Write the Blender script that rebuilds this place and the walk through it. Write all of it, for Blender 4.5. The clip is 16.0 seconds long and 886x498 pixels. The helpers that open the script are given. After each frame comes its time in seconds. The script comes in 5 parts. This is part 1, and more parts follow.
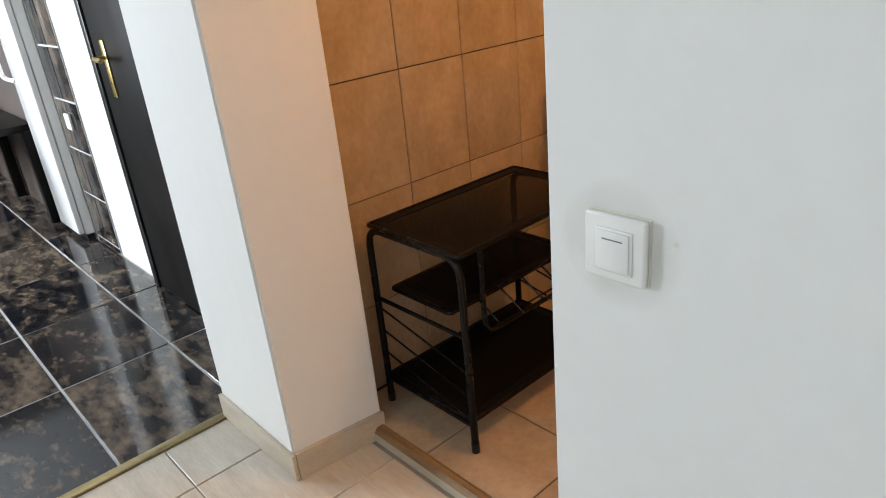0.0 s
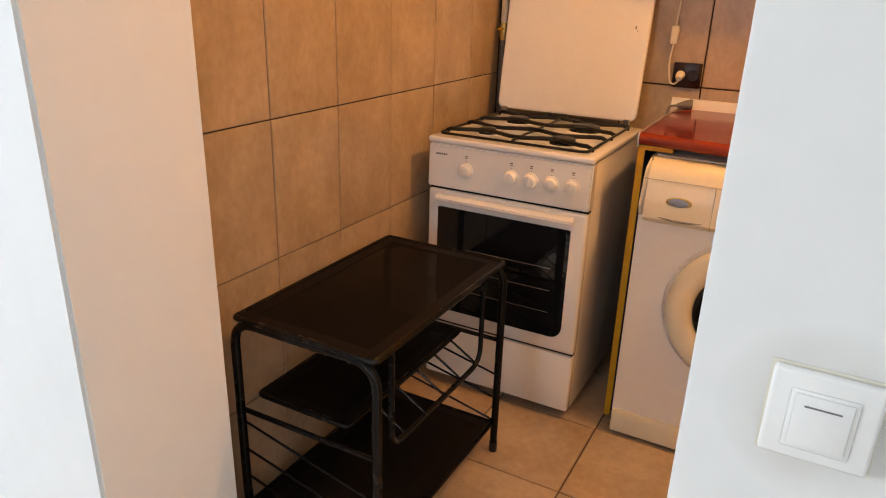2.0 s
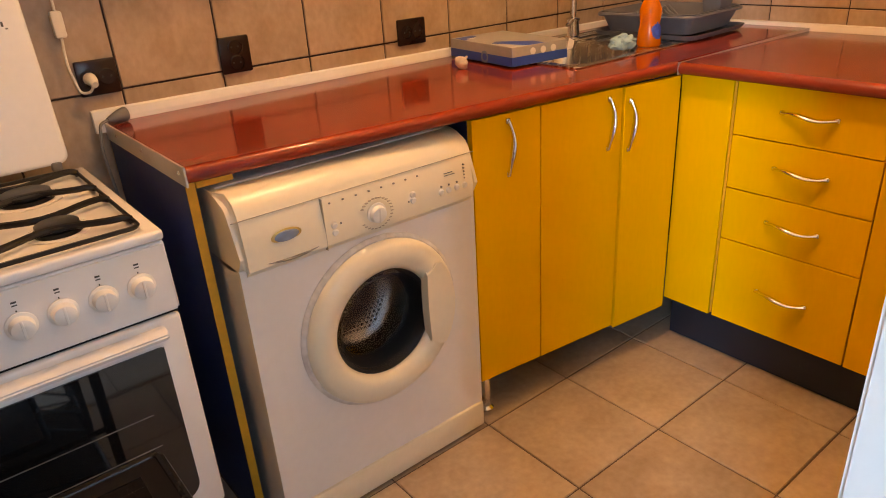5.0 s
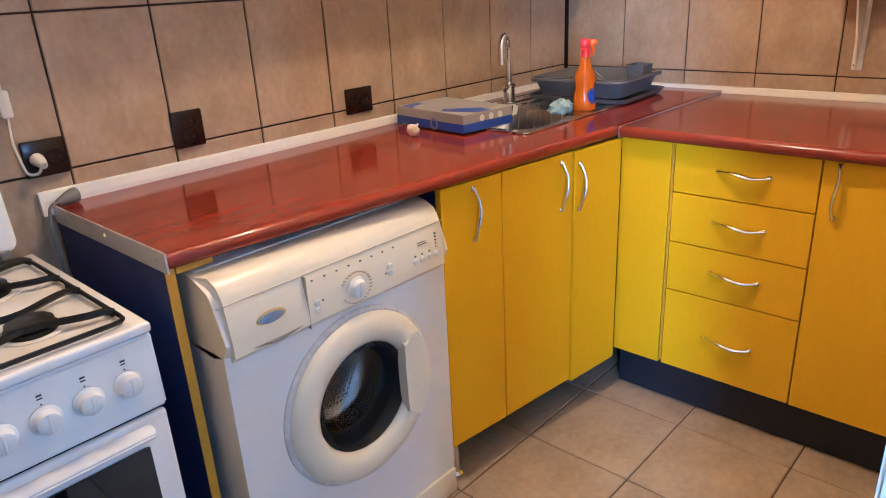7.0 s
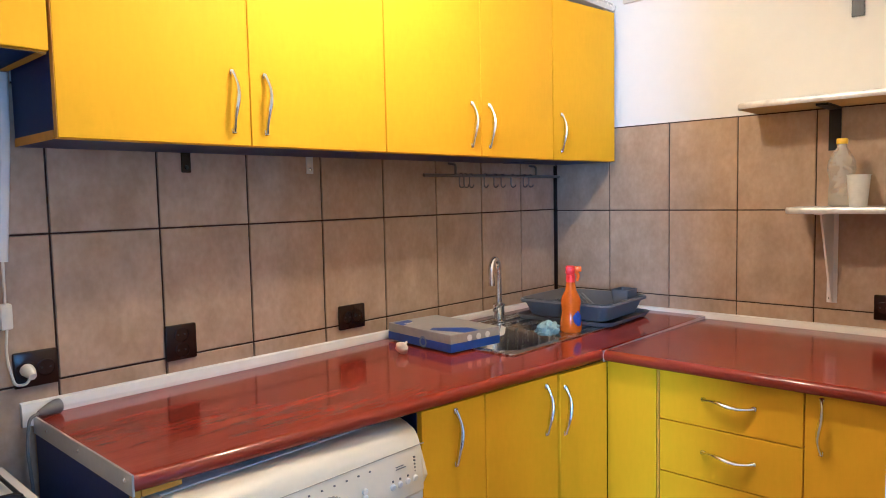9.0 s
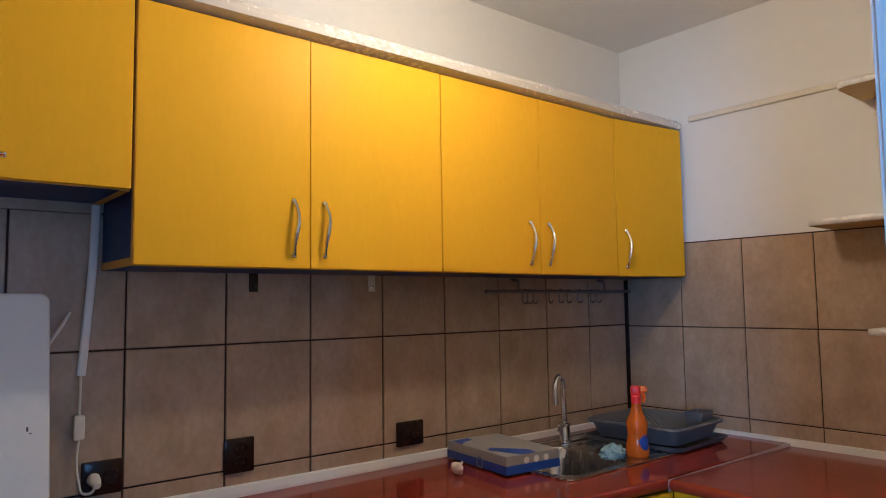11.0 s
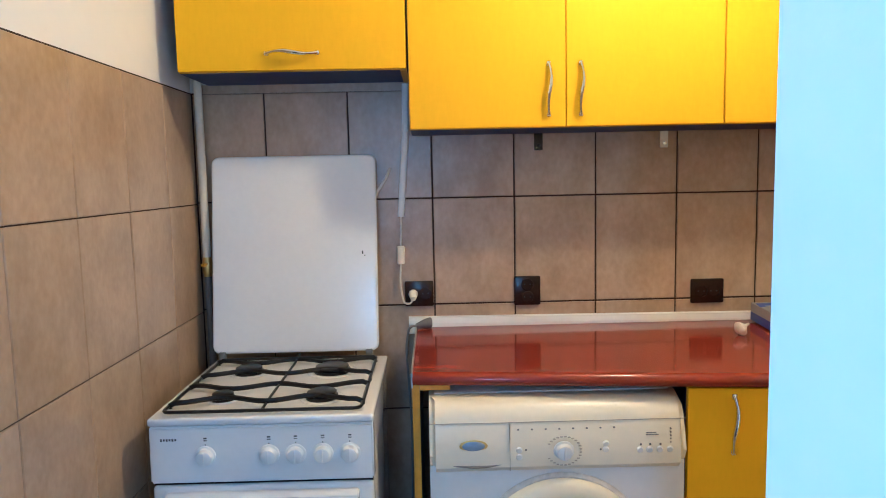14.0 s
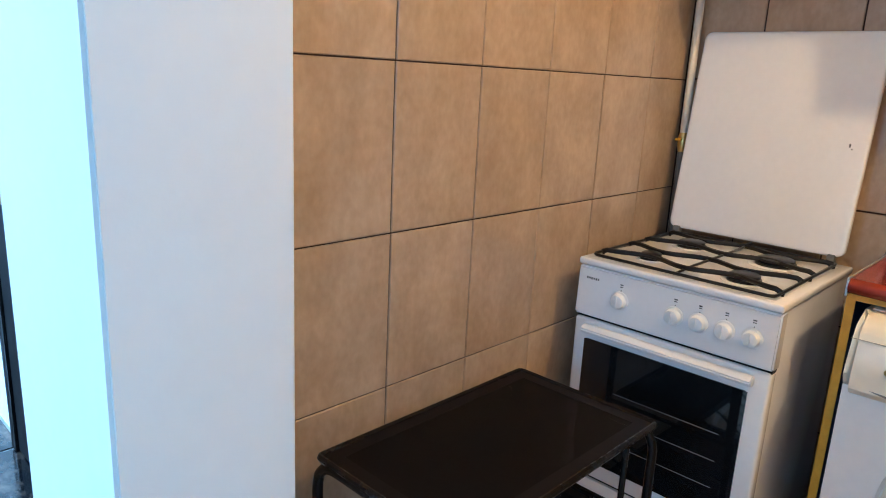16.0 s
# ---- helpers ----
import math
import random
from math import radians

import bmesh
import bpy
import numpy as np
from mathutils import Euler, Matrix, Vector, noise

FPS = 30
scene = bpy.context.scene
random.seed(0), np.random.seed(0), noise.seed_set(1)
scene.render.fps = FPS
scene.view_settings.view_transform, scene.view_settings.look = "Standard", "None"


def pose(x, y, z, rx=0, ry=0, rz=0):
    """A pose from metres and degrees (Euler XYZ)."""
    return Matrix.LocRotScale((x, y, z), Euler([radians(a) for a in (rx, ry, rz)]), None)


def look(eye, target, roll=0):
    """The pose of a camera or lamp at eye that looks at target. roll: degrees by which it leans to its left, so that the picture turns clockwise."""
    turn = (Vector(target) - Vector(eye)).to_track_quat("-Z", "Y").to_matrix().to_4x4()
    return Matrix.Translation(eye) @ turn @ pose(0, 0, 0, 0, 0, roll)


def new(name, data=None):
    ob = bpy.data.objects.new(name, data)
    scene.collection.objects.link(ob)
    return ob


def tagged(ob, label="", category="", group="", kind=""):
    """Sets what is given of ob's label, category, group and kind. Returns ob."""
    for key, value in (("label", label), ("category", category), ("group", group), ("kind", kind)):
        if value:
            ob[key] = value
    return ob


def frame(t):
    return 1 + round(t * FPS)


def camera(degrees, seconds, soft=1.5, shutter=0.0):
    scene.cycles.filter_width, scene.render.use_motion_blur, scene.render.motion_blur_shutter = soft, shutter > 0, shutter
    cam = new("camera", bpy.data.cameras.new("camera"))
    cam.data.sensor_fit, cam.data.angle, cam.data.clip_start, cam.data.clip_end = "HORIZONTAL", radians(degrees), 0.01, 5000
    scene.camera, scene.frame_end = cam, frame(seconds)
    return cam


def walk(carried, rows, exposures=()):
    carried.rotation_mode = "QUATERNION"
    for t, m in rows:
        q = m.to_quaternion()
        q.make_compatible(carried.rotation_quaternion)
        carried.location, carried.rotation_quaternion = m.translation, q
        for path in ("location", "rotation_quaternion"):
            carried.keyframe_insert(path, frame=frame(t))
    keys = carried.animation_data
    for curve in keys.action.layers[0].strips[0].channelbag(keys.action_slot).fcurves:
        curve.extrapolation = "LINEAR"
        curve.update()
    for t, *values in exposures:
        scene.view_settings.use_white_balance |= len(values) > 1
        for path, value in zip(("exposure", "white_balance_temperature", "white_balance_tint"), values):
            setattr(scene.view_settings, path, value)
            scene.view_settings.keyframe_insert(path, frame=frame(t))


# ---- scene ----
cam = camera(65.3, 16.0, soft=1.0)
# exposure and white balance on the way: seconds, stops, kelvin, tint
EXPOSURES = [(0, -0.86, 13400, 13), (1.2, -0.84, 14300, 14), (2.0, -0.6, 13400, 16), (2.5, -0.5, 12200, 12), (3.5, -0.5, 10300, 6), (4.6, -0.52, 9600, 7), (6.9, -0.27, 5100, -5), (8.5, -0.17, 4520, -11), (9.5, -0.86, 4380, -12), (12, -1.76, 4650, -7), (13, -1.2, 4600, -13), (13.5, -0.94, 4620, -14), (14, -0.5, 4650, -17), (14.6, -0.42, 5600, -8), (15.5, -0.3, 5500, -12), (16, -0.38, 5550, -12)]
DAY_WATTS, FILL_WATTS = 1120, 46
LAMP_COLOUR, LAMP_STRENGTH = (1.0, 0.605, 0.36), 880
SKY_COLOUR = (0.365, 0.58, 1.0)  # clear-sky shade light, far bluer than the lamp
PATH = [
    (0, (1.568, -2.472, 1.28), (0.176, -1.283, 0.475), -5.7),
    (0.3, (1.619, -2.501, 1.304), (0.161, -1.379, 0.522), -6.5),
    (0.5, (1.620, -2.478, 1.28), (0.158, -1.35, 0.515), -6.1),
    (1, (1.582, -2.475, 1.268), (0.335, -1.105, 0.513), 0.9),
    (1.5, (1.342, -2.464, 1.267), (0.179, -1.003, 0.551), 0.8),
    (2, (1.089, -2.421, 1.262), (0.207, -0.773, 0.551), 1.8),
    (2.5, (0.914, -2.273, 1.244), (0.393, -0.486, 0.513), -0.8),
    (3, (0.753, -2.175, 1.255), (0.602, -0.347, 0.457), 2.6),
    (3.5, (0.546, -2.134, 1.266), (0.952, -0.357, 0.444), -0.3),
    (4, (0.378, -2.022, 1.288), (1.123, -0.377, 0.429), 0.8),
    (4.5, (0.323, -1.886, 1.271), (1.303, -0.364, 0.421), -1.7),
    (7, (0.177, -1.662, 1.325), (1.535, -0.381, 0.607), -3.1),
    (7.5, (0.181, -1.681, 1.341), (1.599, -0.388, 0.775), -1.2),
    (8, (0.184, -1.692, 1.355), (1.635, -0.378, 0.944), -0.9),
    (8.5, (0.181, -1.698, 1.363), (1.647, -0.368, 1.075), -0.7),
    (9, (0.191, -1.718, 1.375), (1.649, -0.357, 1.225), -1.2),
    (9.5, (0.205, -1.723, 1.385), (1.624, -0.314, 1.363), -1.2),
    (12, (0.326, -1.903, 1.441), (1.35, -0.195, 1.624), -2.4),
    (12.5, (0.405, -1.924, 1.453), (1.142, -0.068, 1.565), -3.5),
    (13, (0.542, -1.947, 1.41), (0.935, 0.013, 1.457), -1.1),
    (13.5, (0.64, -2.027, 1.401), (0.857, -0.039, 1.354), -1.1),
    (14, (0.727, -2.157, 1.374), (0.755, -0.168, 1.168), -1.2),
    (14.5, (0.76, -2.203, 1.355), (0.474, -0.251, 1.027), -0.3),
    (15, (0.853, -2.169, 1.338), (0.212, -0.31, 0.975), 0.7),
    (15.5, (0.941, -2.157, 1.276), (-0.145, -0.523, 0.887), 3.1),
    (16, (1.017, -2.149, 1.28), (-0.318, -0.741, 0.797), 2.8),
]
walk(cam, [(t, look(e, g, r)) for t, e, g, r in PATH], EXPOSURES)

# ---------------------------------------------------------------- light
world = bpy.data.worlds.new("world")
scene.world = world
world.use_nodes = True
wn = world.node_tree
sky = wn.nodes.new("ShaderNodeTexSky")
sky.sky_type, sky.sun_disc = "NISHITA", False
sky.sun_elevation, sky.sun_rotation = radians(38), radians(200)
wn.nodes["Background"].inputs[1].default_value = 0.1
wn.links.new(sky.outputs[0], wn.nodes["Background"].inputs[0])


def area_light(name, m, sx, sy, watts, colour):
    d = bpy.data.lights.new(name, "AREA")
    d.shape, d.size, d.size_y, d.energy, d.color = "RECTANGLE", sx, sy, watts, colour
    ob = new(name, d)
    ob.matrix_world = m
    return ob


# daylight through the window of the marble-floored room
WIN_X, WIN_Y, WIN_Z, WIN_W, WIN_H = -4.25, -4.6, 1.5, 2.0, 1.7
area_light("window_daylight", look((WIN_X, WIN_Y - 0.02, WIN_Z), (WIN_X, 0, WIN_Z)), WIN_W, WIN_H, DAY_WATTS, SKY_COLOUR)

# unseen small bright source at the hall's end, added for the lid's bright spot
area_light("hall_window_daylight", look((0.33, -4.62, 1.47), (0.33, 0, 1.47)), 0.16, 0.20, 28, SKY_COLOUR)

# unseen fill behind the walker, added to brighten the wall with the switch
W3_X, W3_W, W3_Z, W3_H = 2.55, 1.0, 1.5, 1.3
area_light("hall_side_daylight", look((W3_X, -4.62, W3_Z), (W3_X, 0, W3_Z)), W3_W, W3_H, FILL_WATTS, SKY_COLOUR)

# ---------------------------------------------------------------- materials


def mat(name, colour, rough=0.5, metal=0.0, **kw):
    """Principled material with colour variation at two scales and a fine bump."""
    m = bpy.data.materials.new(name)
    m.use_nodes = True
    nt = m.node_tree
    b = nt.nodes["Principled BSDF"]
    b.inputs["Roughness"].default_value, b.inputs["Metallic"].default_value = rough, metal
    b.inputs["Base Color"].default_value = (*colour, 1)
    for k in ("IOR", "Transmission Weight", "Coat Weight", "Coat Roughness", "Specular IOR Level", "Alpha"):
        key = k.split()[0].lower()
        if key in kw and k != "Coat Roughness":
            b.inputs[k].default_value = kw[key]
    amount = kw.get("vary", 0.06)
    tc = nt.nodes.new("ShaderNodeTexCoord")
    vec = tc.outputs["Object"]
    info = nt.nodes.new("ShaderNodeObjectInfo")
    add = nt.nodes.new("ShaderNodeVectorMath")
    add.operation = "MULTIPLY_ADD"
    comb = nt.nodes.new("ShaderNodeCombineXYZ")
    for i in range(3):
        nt.links.new(info.outputs["Random"], comb.inputs[i])
    nt.links.new(comb.outputs[0], add.inputs[0])
    add.inputs[1].default_value = (37, 53, 71)
    nt.links.new(vec, add.inputs[2])
    stretch = nt.nodes.new("ShaderNodeMapping")
    stretch.inputs["Scale"].default_value = kw.get("stretch", (1, 1, 1))
    nt.links.new(add.outputs[0], stretch.inputs[0])
    vec = stretch.outputs[0]
    fac = None
    for scale, detail, weight in ((kw.get("big", 6), 4, 0.6), (kw.get("small", 60), 5, 0.4)):
        n = nt.nodes.new("ShaderNodeTexNoise")
        n.inputs["Scale"].default_value, n.inputs["Detail"].default_value = scale, detail
        nt.links.new(vec, n.inputs["Vector"])
        mul = nt.nodes.new("ShaderNodeMath")
        mul.operation = "MULTIPLY_ADD"
        mul.inputs[1].default_value = weight
        nt.links.new(n.outputs["Fac"], mul.inputs[0])
        if fac is None:
            mul.inputs[2].default_value = 0
        else:
            nt.links.new(fac, mul.inputs[2])
        fac = mul.outputs[0]
    piece = nt.nodes.new("ShaderNodeMath")
    piece.operation = "MULTIPLY_ADD"
    piece.inputs[1].default_value, piece.inputs[2].default_value = kw.get("pieces", 0.0), -0.5 * kw.get("pieces", 0.0)
    nt.links.new(info.outputs["Random"], piece.inputs[0])
    total = nt.nodes.new("ShaderNodeMath")
    total.operation = "ADD"
    nt.links.new(fac, total.inputs[0])
    nt.links.new(piece.outputs[0], total.inputs[1])
    ramp = nt.nodes.new("ShaderNodeValToRGB")
    dark = kw.get("dark", tuple(c * (1 - 2.2 * amount) for c in colour))
    light = kw.get("light", tuple(min(1, c * (1 + 2.2 * amount)) for c in colour))
    lo, hi = kw.get("band", (0.3, 0.7))
    ramp.color_ramp.elements[0].position, ramp.color_ramp.elements[1].position = lo, hi
    ramp.color_ramp.elements[0].color, ramp.color_ramp.elements[1].color = (*dark, 1), (*light, 1)
    nt.links.new(total.outputs[0], ramp.inputs[0])
    nt.links.new(ramp.outputs[0], b.inputs["Base Color"])
    rr = nt.nodes.new("ShaderNodeMapRange")
    rr.inputs["To Min"].default_value, rr.inputs["To Max"].default_value = rough * 0.8, min(1, rough * 1.25)
    nt.links.new(fac, rr.inputs["Value"])
    nt.links.new(rr.outputs[0], b.inputs["Roughness"])
    if kw.get("bump", 0.0):
        bn = nt.nodes.new("ShaderNodeTexNoise")
        bn.inputs["Scale"].default_value, bn.inputs["Detail"].default_value = kw.get("grain", 120), 6
        nt.links.new(vec, bn.inputs["Vector"])
        bu = nt.nodes.new("ShaderNodeBump")
        bu.inputs["Strength"].default_value, bu.inputs["Distance"].default_value = kw["bump"], 0.002
        nt.links.new(bn.outputs["Fac"], bu.inputs["Height"])
        nt.links.new(bu.outputs[0], b.inputs["Normal"])
    return m


def glow(name, colour, strength):
    m = bpy.data.materials.new(name)
    m.use_nodes = True
    b = m.node_tree.nodes["Principled BSDF"]
    b.inputs["Base Color"].default_value = (1, 1, 1, 1)
    b.inputs["Emission Color"].default_value = (*colour, 1)
    b.inputs["Emission Strength"].default_value = strength
    return m


def perforated(name, colour, pitch, hole):
    """Black expanded-metal sheet: round holes cut by alpha."""
    m = mat(name, colour, 0.6, 0.0, bump=0.1, specular=0.06)
    nt = m.node_tree
    tc = nt.nodes.new("ShaderNodeTexCoord")
    sep = nt.nodes.new("ShaderNodeSeparateXYZ")
    nt.links.new(tc.outputs["Object"], sep.inputs[0])
    parts = []
    for i in (0, 1):
        s = nt.nodes.new("ShaderNodeMath")
        s.operation = "MULTIPLY"
        s.inputs[1].default_value = 2 * math.pi / pitch
        nt.links.new(sep.outputs[i], s.inputs[0])
        c = nt.nodes.new("ShaderNodeMath")
        c.operation = "COSINE"
        nt.links.new(s.outputs[0], c.inputs[0])
        parts.append(c)
    p = nt.nodes.new("ShaderNodeMath")
    p.operation = "ADD"
    nt.links.new(parts[0].outputs[0], p.inputs[0])
    nt.links.new(parts[1].outputs[0], p.inputs[1])
    g = nt.nodes.new("ShaderNodeMath")
    g.operation = "LESS_THAN"
    g.inputs[1].default_value = hole
    nt.links.new(p.outputs[0], g.inputs[0])
    nt.links.new(g.outputs[0], nt.nodes["Principled BSDF"].inputs["Alpha"])
    return m


M = {}
def fading_film(name, colour, radius, amount):
    """Thin tinted film with a ragged edge that fades out at radius."""
    m = mat(name, colour, 0.8, vary=0.1)
    nt = m.node_tree
    tc = nt.nodes.new("ShaderNodeTexCoord")
    ln = nt.nodes.new("ShaderNodeVectorMath")
    ln.operation = "LENGTH"
    nt.links.new(tc.outputs["Object"], ln.inputs[0])
    fade = nt.nodes.new("ShaderNodeMapRange")
    fade.inputs["From Min"].default_value, fade.inputs["From Max"].default_value = radius, 0.3 * radius
    nt.links.new(ln.outputs["Value"], fade.inputs["Value"])
    no = nt.nodes.new("ShaderNodeTexNoise")
    no.inputs["Scale"].default_value, no.inputs["Detail"].default_value = 28, 4
    nt.links.new(tc.outputs["Object"], no.inputs["Vector"])
    mul = nt.nodes.new("ShaderNodeMath")
    mul.operation = "MULTIPLY"
    nt.links.new(fade.outputs[0], mul.inputs[0])
    nt.links.new(no.outputs["Fac"], mul.inputs[1])
    amt = nt.nodes.new("ShaderNodeMath")
    amt.operation = "MULTIPLY"
    amt.inputs[1].default_value = amount
    nt.links.new(mul.outputs[0], amt.inputs[0])
    nt.links.new(amt.outputs[0], nt.nodes["Principled BSDF"].inputs["Alpha"])
    return m


M["grime"] = fading_film("hand_grime", (0.50, 0.42, 0.30), 0.085, 0.2)
M["wall_tile"] = mat("wall_tile", (0.40, 0.288, 0.192), 0.30, dark=(0.315, 0.222, 0.142), light=(0.475, 0.355, 0.248), big=9, small=55, pieces=0.08, bump=0.10, grain=60, band=(0.30, 0.70), stretch=(1.25, 0.8, 1.0))
M["grout"] = mat("grout", (0.030, 0.015, 0.010), 0.85, vary=0.15, bump=0.3)
M["floor_tile"] = mat("floor_tile", (0.43, 0.33, 0.245), 0.3, dark=(0.32, 0.235, 0.165), light=(0.50, 0.395, 0.30), big=7, small=50, pieces=0.12, bump=0.08, grain=40)
M["floor_grout"] = mat("floor_grout", (0.12, 0.08, 0.06), 0.85, vary=0.15, bump=0.3)
M["hall_grout"] = mat("hall_grout", (0.33, 0.28, 0.23), 0.85, vary=0.1, bump=0.2)
M["hall_tile"] = mat("hall_tile", (0.52, 0.46, 0.40), 0.35, dark=(0.42, 0.36, 0.30), light=(0.60, 0.54, 0.47), big=4, small=30, stretch=(1, 6, 1), pieces=0.1, bump=0.05)
M["marble"] = mat("marble", (0.03, 0.025, 0.024), 0.09, dark=(0.008, 0.009, 0.012), light=(0.17, 0.12, 0.09), big=7, small=22, band=(0.46, 0.68), pieces=0.12, stretch=(1, 1.8, 1))
M["marble_grout"] = mat("marble_grout", (0.42, 0.42, 0.42), 0.7, vary=0.1)
M["plaster"] = mat("plaster", (0.76, 0.755, 0.73), 0.75, vary=0.012, big=1.5, small=25, bump=0.35, grain=35)
M["skirting"] = mat("skirting", (0.50, 0.42, 0.33), 0.4, vary=0.08, bump=0.05, stretch=(1, 1, 4))
M["ceiling"] = mat("ceiling_paint", (0.78, 0.77, 0.75), 0.85, vary=0.02, big=1.2, bump=0.2)
M["yellow"] = mat("yellow_laminate", (0.80, 0.452, 0.002), 0.42, vary=0.02, big=3, small=90, bump=0.03, grain=260, stretch=(1, 1, 0.25), specular=0.09)
M["orange_edge"] = mat("yellow_edge_band", (0.62, 0.31, 0.02), 0.5, vary=0.08)
M["blue"] = mat("blue_laminate", (0.008, 0.020, 0.115), 0.4, vary=0.06, bump=0.06, specular=0.25)
M["rail_steel"] = mat("dark_rail_steel", (0.22, 0.21, 0.20), 0.3, 0.9, vary=0.1)
M["sheet_border"] = mat("black_sheet_border", (0.006, 0.005, 0.005), 0.5, vary=0.2, specular=0.1)
M["seam"] = mat("panel_seam", (0.42, 0.38, 0.30), 0.6, vary=0.1)
M["plinth"] = mat("dark_plinth", (0.012, 0.013, 0.022), 0.6, vary=0.1)
M["red"] = mat("red_wood_laminate", (0.215, 0.026, 0.014), 0.09, dark=(0.178, 0.018, 0.009), light=(0.258, 0.036, 0.019), big=4, small=24, stretch=(1.0, 7, 7), bump=0.02, specular=0.38)
M["red_y"] = mat("red_wood_laminate_turned", (0.215, 0.030, 0.018), 0.13, dark=(0.178, 0.020, 0.011), light=(0.258, 0.038, 0.021), big=4, small=24, stretch=(7, 1.0, 7), bump=0.02, specular=0.38)
M["enamel"] = mat("white_enamel", (0.80, 0.79, 0.78), 0.11, vary=0.015, big=3, coat=0.3)
M["lid_enamel"] = mat("lid_enamel", (0.78, 0.78, 0.78), 0.18, vary=0.015, big=3)
M["ivory"] = mat("ivory_plastic", (0.78, 0.72, 0.58), 0.3, vary=0.02, big=4, bump=0.02)
M["dirt"] = mat("light_dust", (0.66, 0.64, 0.62), 0.6, vary=0.12, big=12)
M["white_plastic"] = mat("white_plastic", (0.80, 0.79, 0.76), 0.35, vary=0.02)
M["cord"] = mat("cream_cord", (0.70, 0.66, 0.56), 0.5, vary=0.05)
M["grey_rubber"] = mat("grey_rubber", (0.16, 0.155, 0.15), 0.55, vary=0.1)
M["black"] = mat("black_enamel", (0.006, 0.0055, 0.0055), 0.35, vary=0.2, bump=0.05, specular=0.3)
M["rack_metal"] = mat("black_tube", (0.005, 0.0045, 0.0045), 0.26, 0.0, vary=0.2, specular=0.2)
M["cornice"] = mat("cornice_foil", (0.72, 0.70, 0.66), 0.26, 0.15, vary=0.03, big=3, bump=0.03)
M["porthole"] = mat("porthole_glass", (0.80, 0.82, 0.85), 0.02, transmission=1.0, ior=1.35, vary=0.0)
M["mesh_sheet"] = perforated("black_mesh_sheet", (0.007, 0.006, 0.0055), 0.0048, 0.55)
M["oven_glass"] = mat("oven_glass", (0.008, 0.008, 0.009), 0.05, vary=0.1, coat=0.5)
M["dark_brown"] = mat("brown_plastic", (0.017, 0.008, 0.006), 0.22, vary=0.1, specular=0.3)
M["chrome"] = mat("chrome", (0.75, 0.75, 0.76), 0.12, 1.0, vary=0.03)
M["steel"] = mat("brushed_steel", (0.50, 0.49, 0.47), 0.26, 1.0, vary=0.08, big=8, small=160, stretch=(1, 8, 1))
M["drum_steel"] = mat("drum_steel", (0.34, 0.34, 0.35), 0.16, 1.0, vary=0.1)
M["aluminium"] = mat("aluminium_strip", (0.62, 0.61, 0.59), 0.35, 0.7, vary=0.05)
M["white_trim"] = mat("pale_upstand", (0.76, 0.75, 0.72), 0.32, vary=0.02)
M["brass"] = mat("brass", (0.62, 0.43, 0.16), 0.28, 1.0, vary=0.08)
M["gold_strip"] = mat("gold_threshold", (0.52, 0.40, 0.22), 0.35, 0.8, vary=0.1)
M["wood_strip"] = mat("wood_threshold", (0.24, 0.13, 0.06), 0.45, vary=0.2, stretch=(1, 10, 10), bump=0.1)
M["carton_grey"] = mat("silver_carton", (0.40, 0.39, 0.38), 0.45, 0.2, vary=0.06)
M["carton_blue"] = mat("blue_carton", (0.02, 0.07, 0.38), 0.45, vary=0.08)
M["garlic"] = mat("garlic_skin", (0.72, 0.64, 0.55), 0.55, vary=0.12, big=40, small=200, bump=0.2)
M["cloth"] = mat("blue_cloth", (0.30, 0.44, 0.48), 0.9, vary=0.1, bump=0.6, grain=400)
M["grey_plastic"] = mat("grey_plastic", (0.12, 0.12, 0.125), 0.38, vary=0.06)
M["orange_liquid"] = mat("orange_bottle", (0.88, 0.20, 0.008), 0.12, vary=0.08, transmission=0.45, ior=1.4)
M["red_plastic"] = mat("red_plastic", (0.75, 0.03, 0.03), 0.35)
M["orange_plastic"] = mat("orange_plastic", (0.85, 0.16, 0.01), 0.35)
M["label_blue"] = mat("blue_label", (0.02, 0.06, 0.32), 0.4, vary=0.3, big=30)
M["clear_plastic"] = mat("clear_plastic", (0.80, 0.78, 0.74), 0.12, transmission=0.72, ior=1.3, bump=0.1, grain=60)
M["translucent"] = mat("frosted_plastic", (0.85, 0.84, 0.80), 0.4, transmission=0.35, ior=1.3)
M["yellow_cap"] = mat("yellow_cap", (0.80, 0.55, 0.02), 0.4)
M["shelf_board"] = mat("shelf_board", (0.55, 0.36, 0.10), 0.5, vary=0.1, bump=0.05)
M["foil"] = mat("shelf_foil", (0.68, 0.67, 0.66), 0.32, 0.25, vary=0.12, big=20, bump=0.2, grain=60)
M["door_dark"] = mat("dark_door", (0.008, 0.007, 0.007), 0.35, vary=0.2, specular=0.15)
M["glass"] = mat("window_glass", (1, 1, 1), 0.0, transmission=1.0, ior=1.45, vary=0.0)
M["bulb"] = glow("bulb_glow", LAMP_COLOUR, LAMP_STRENGTH)
M["print"] = mat("dark_print", (0.06, 0.06, 0.06), 0.5)
M["logo_blue"] = mat("logo_blue", (0.32, 0.40, 0.55), 0.25, 0.3)
M["logo_gold"] = mat("logo_gold", (0.60, 0.44, 0.16), 0.3, 0.5)
M["dark_gap"] = mat("dark_rubber", (0.02, 0.025, 0.035), 0.5)
M["brown_wall"] = mat("brown_panel", (0.05, 0.032, 0.025), 0.5, vary=0.15)
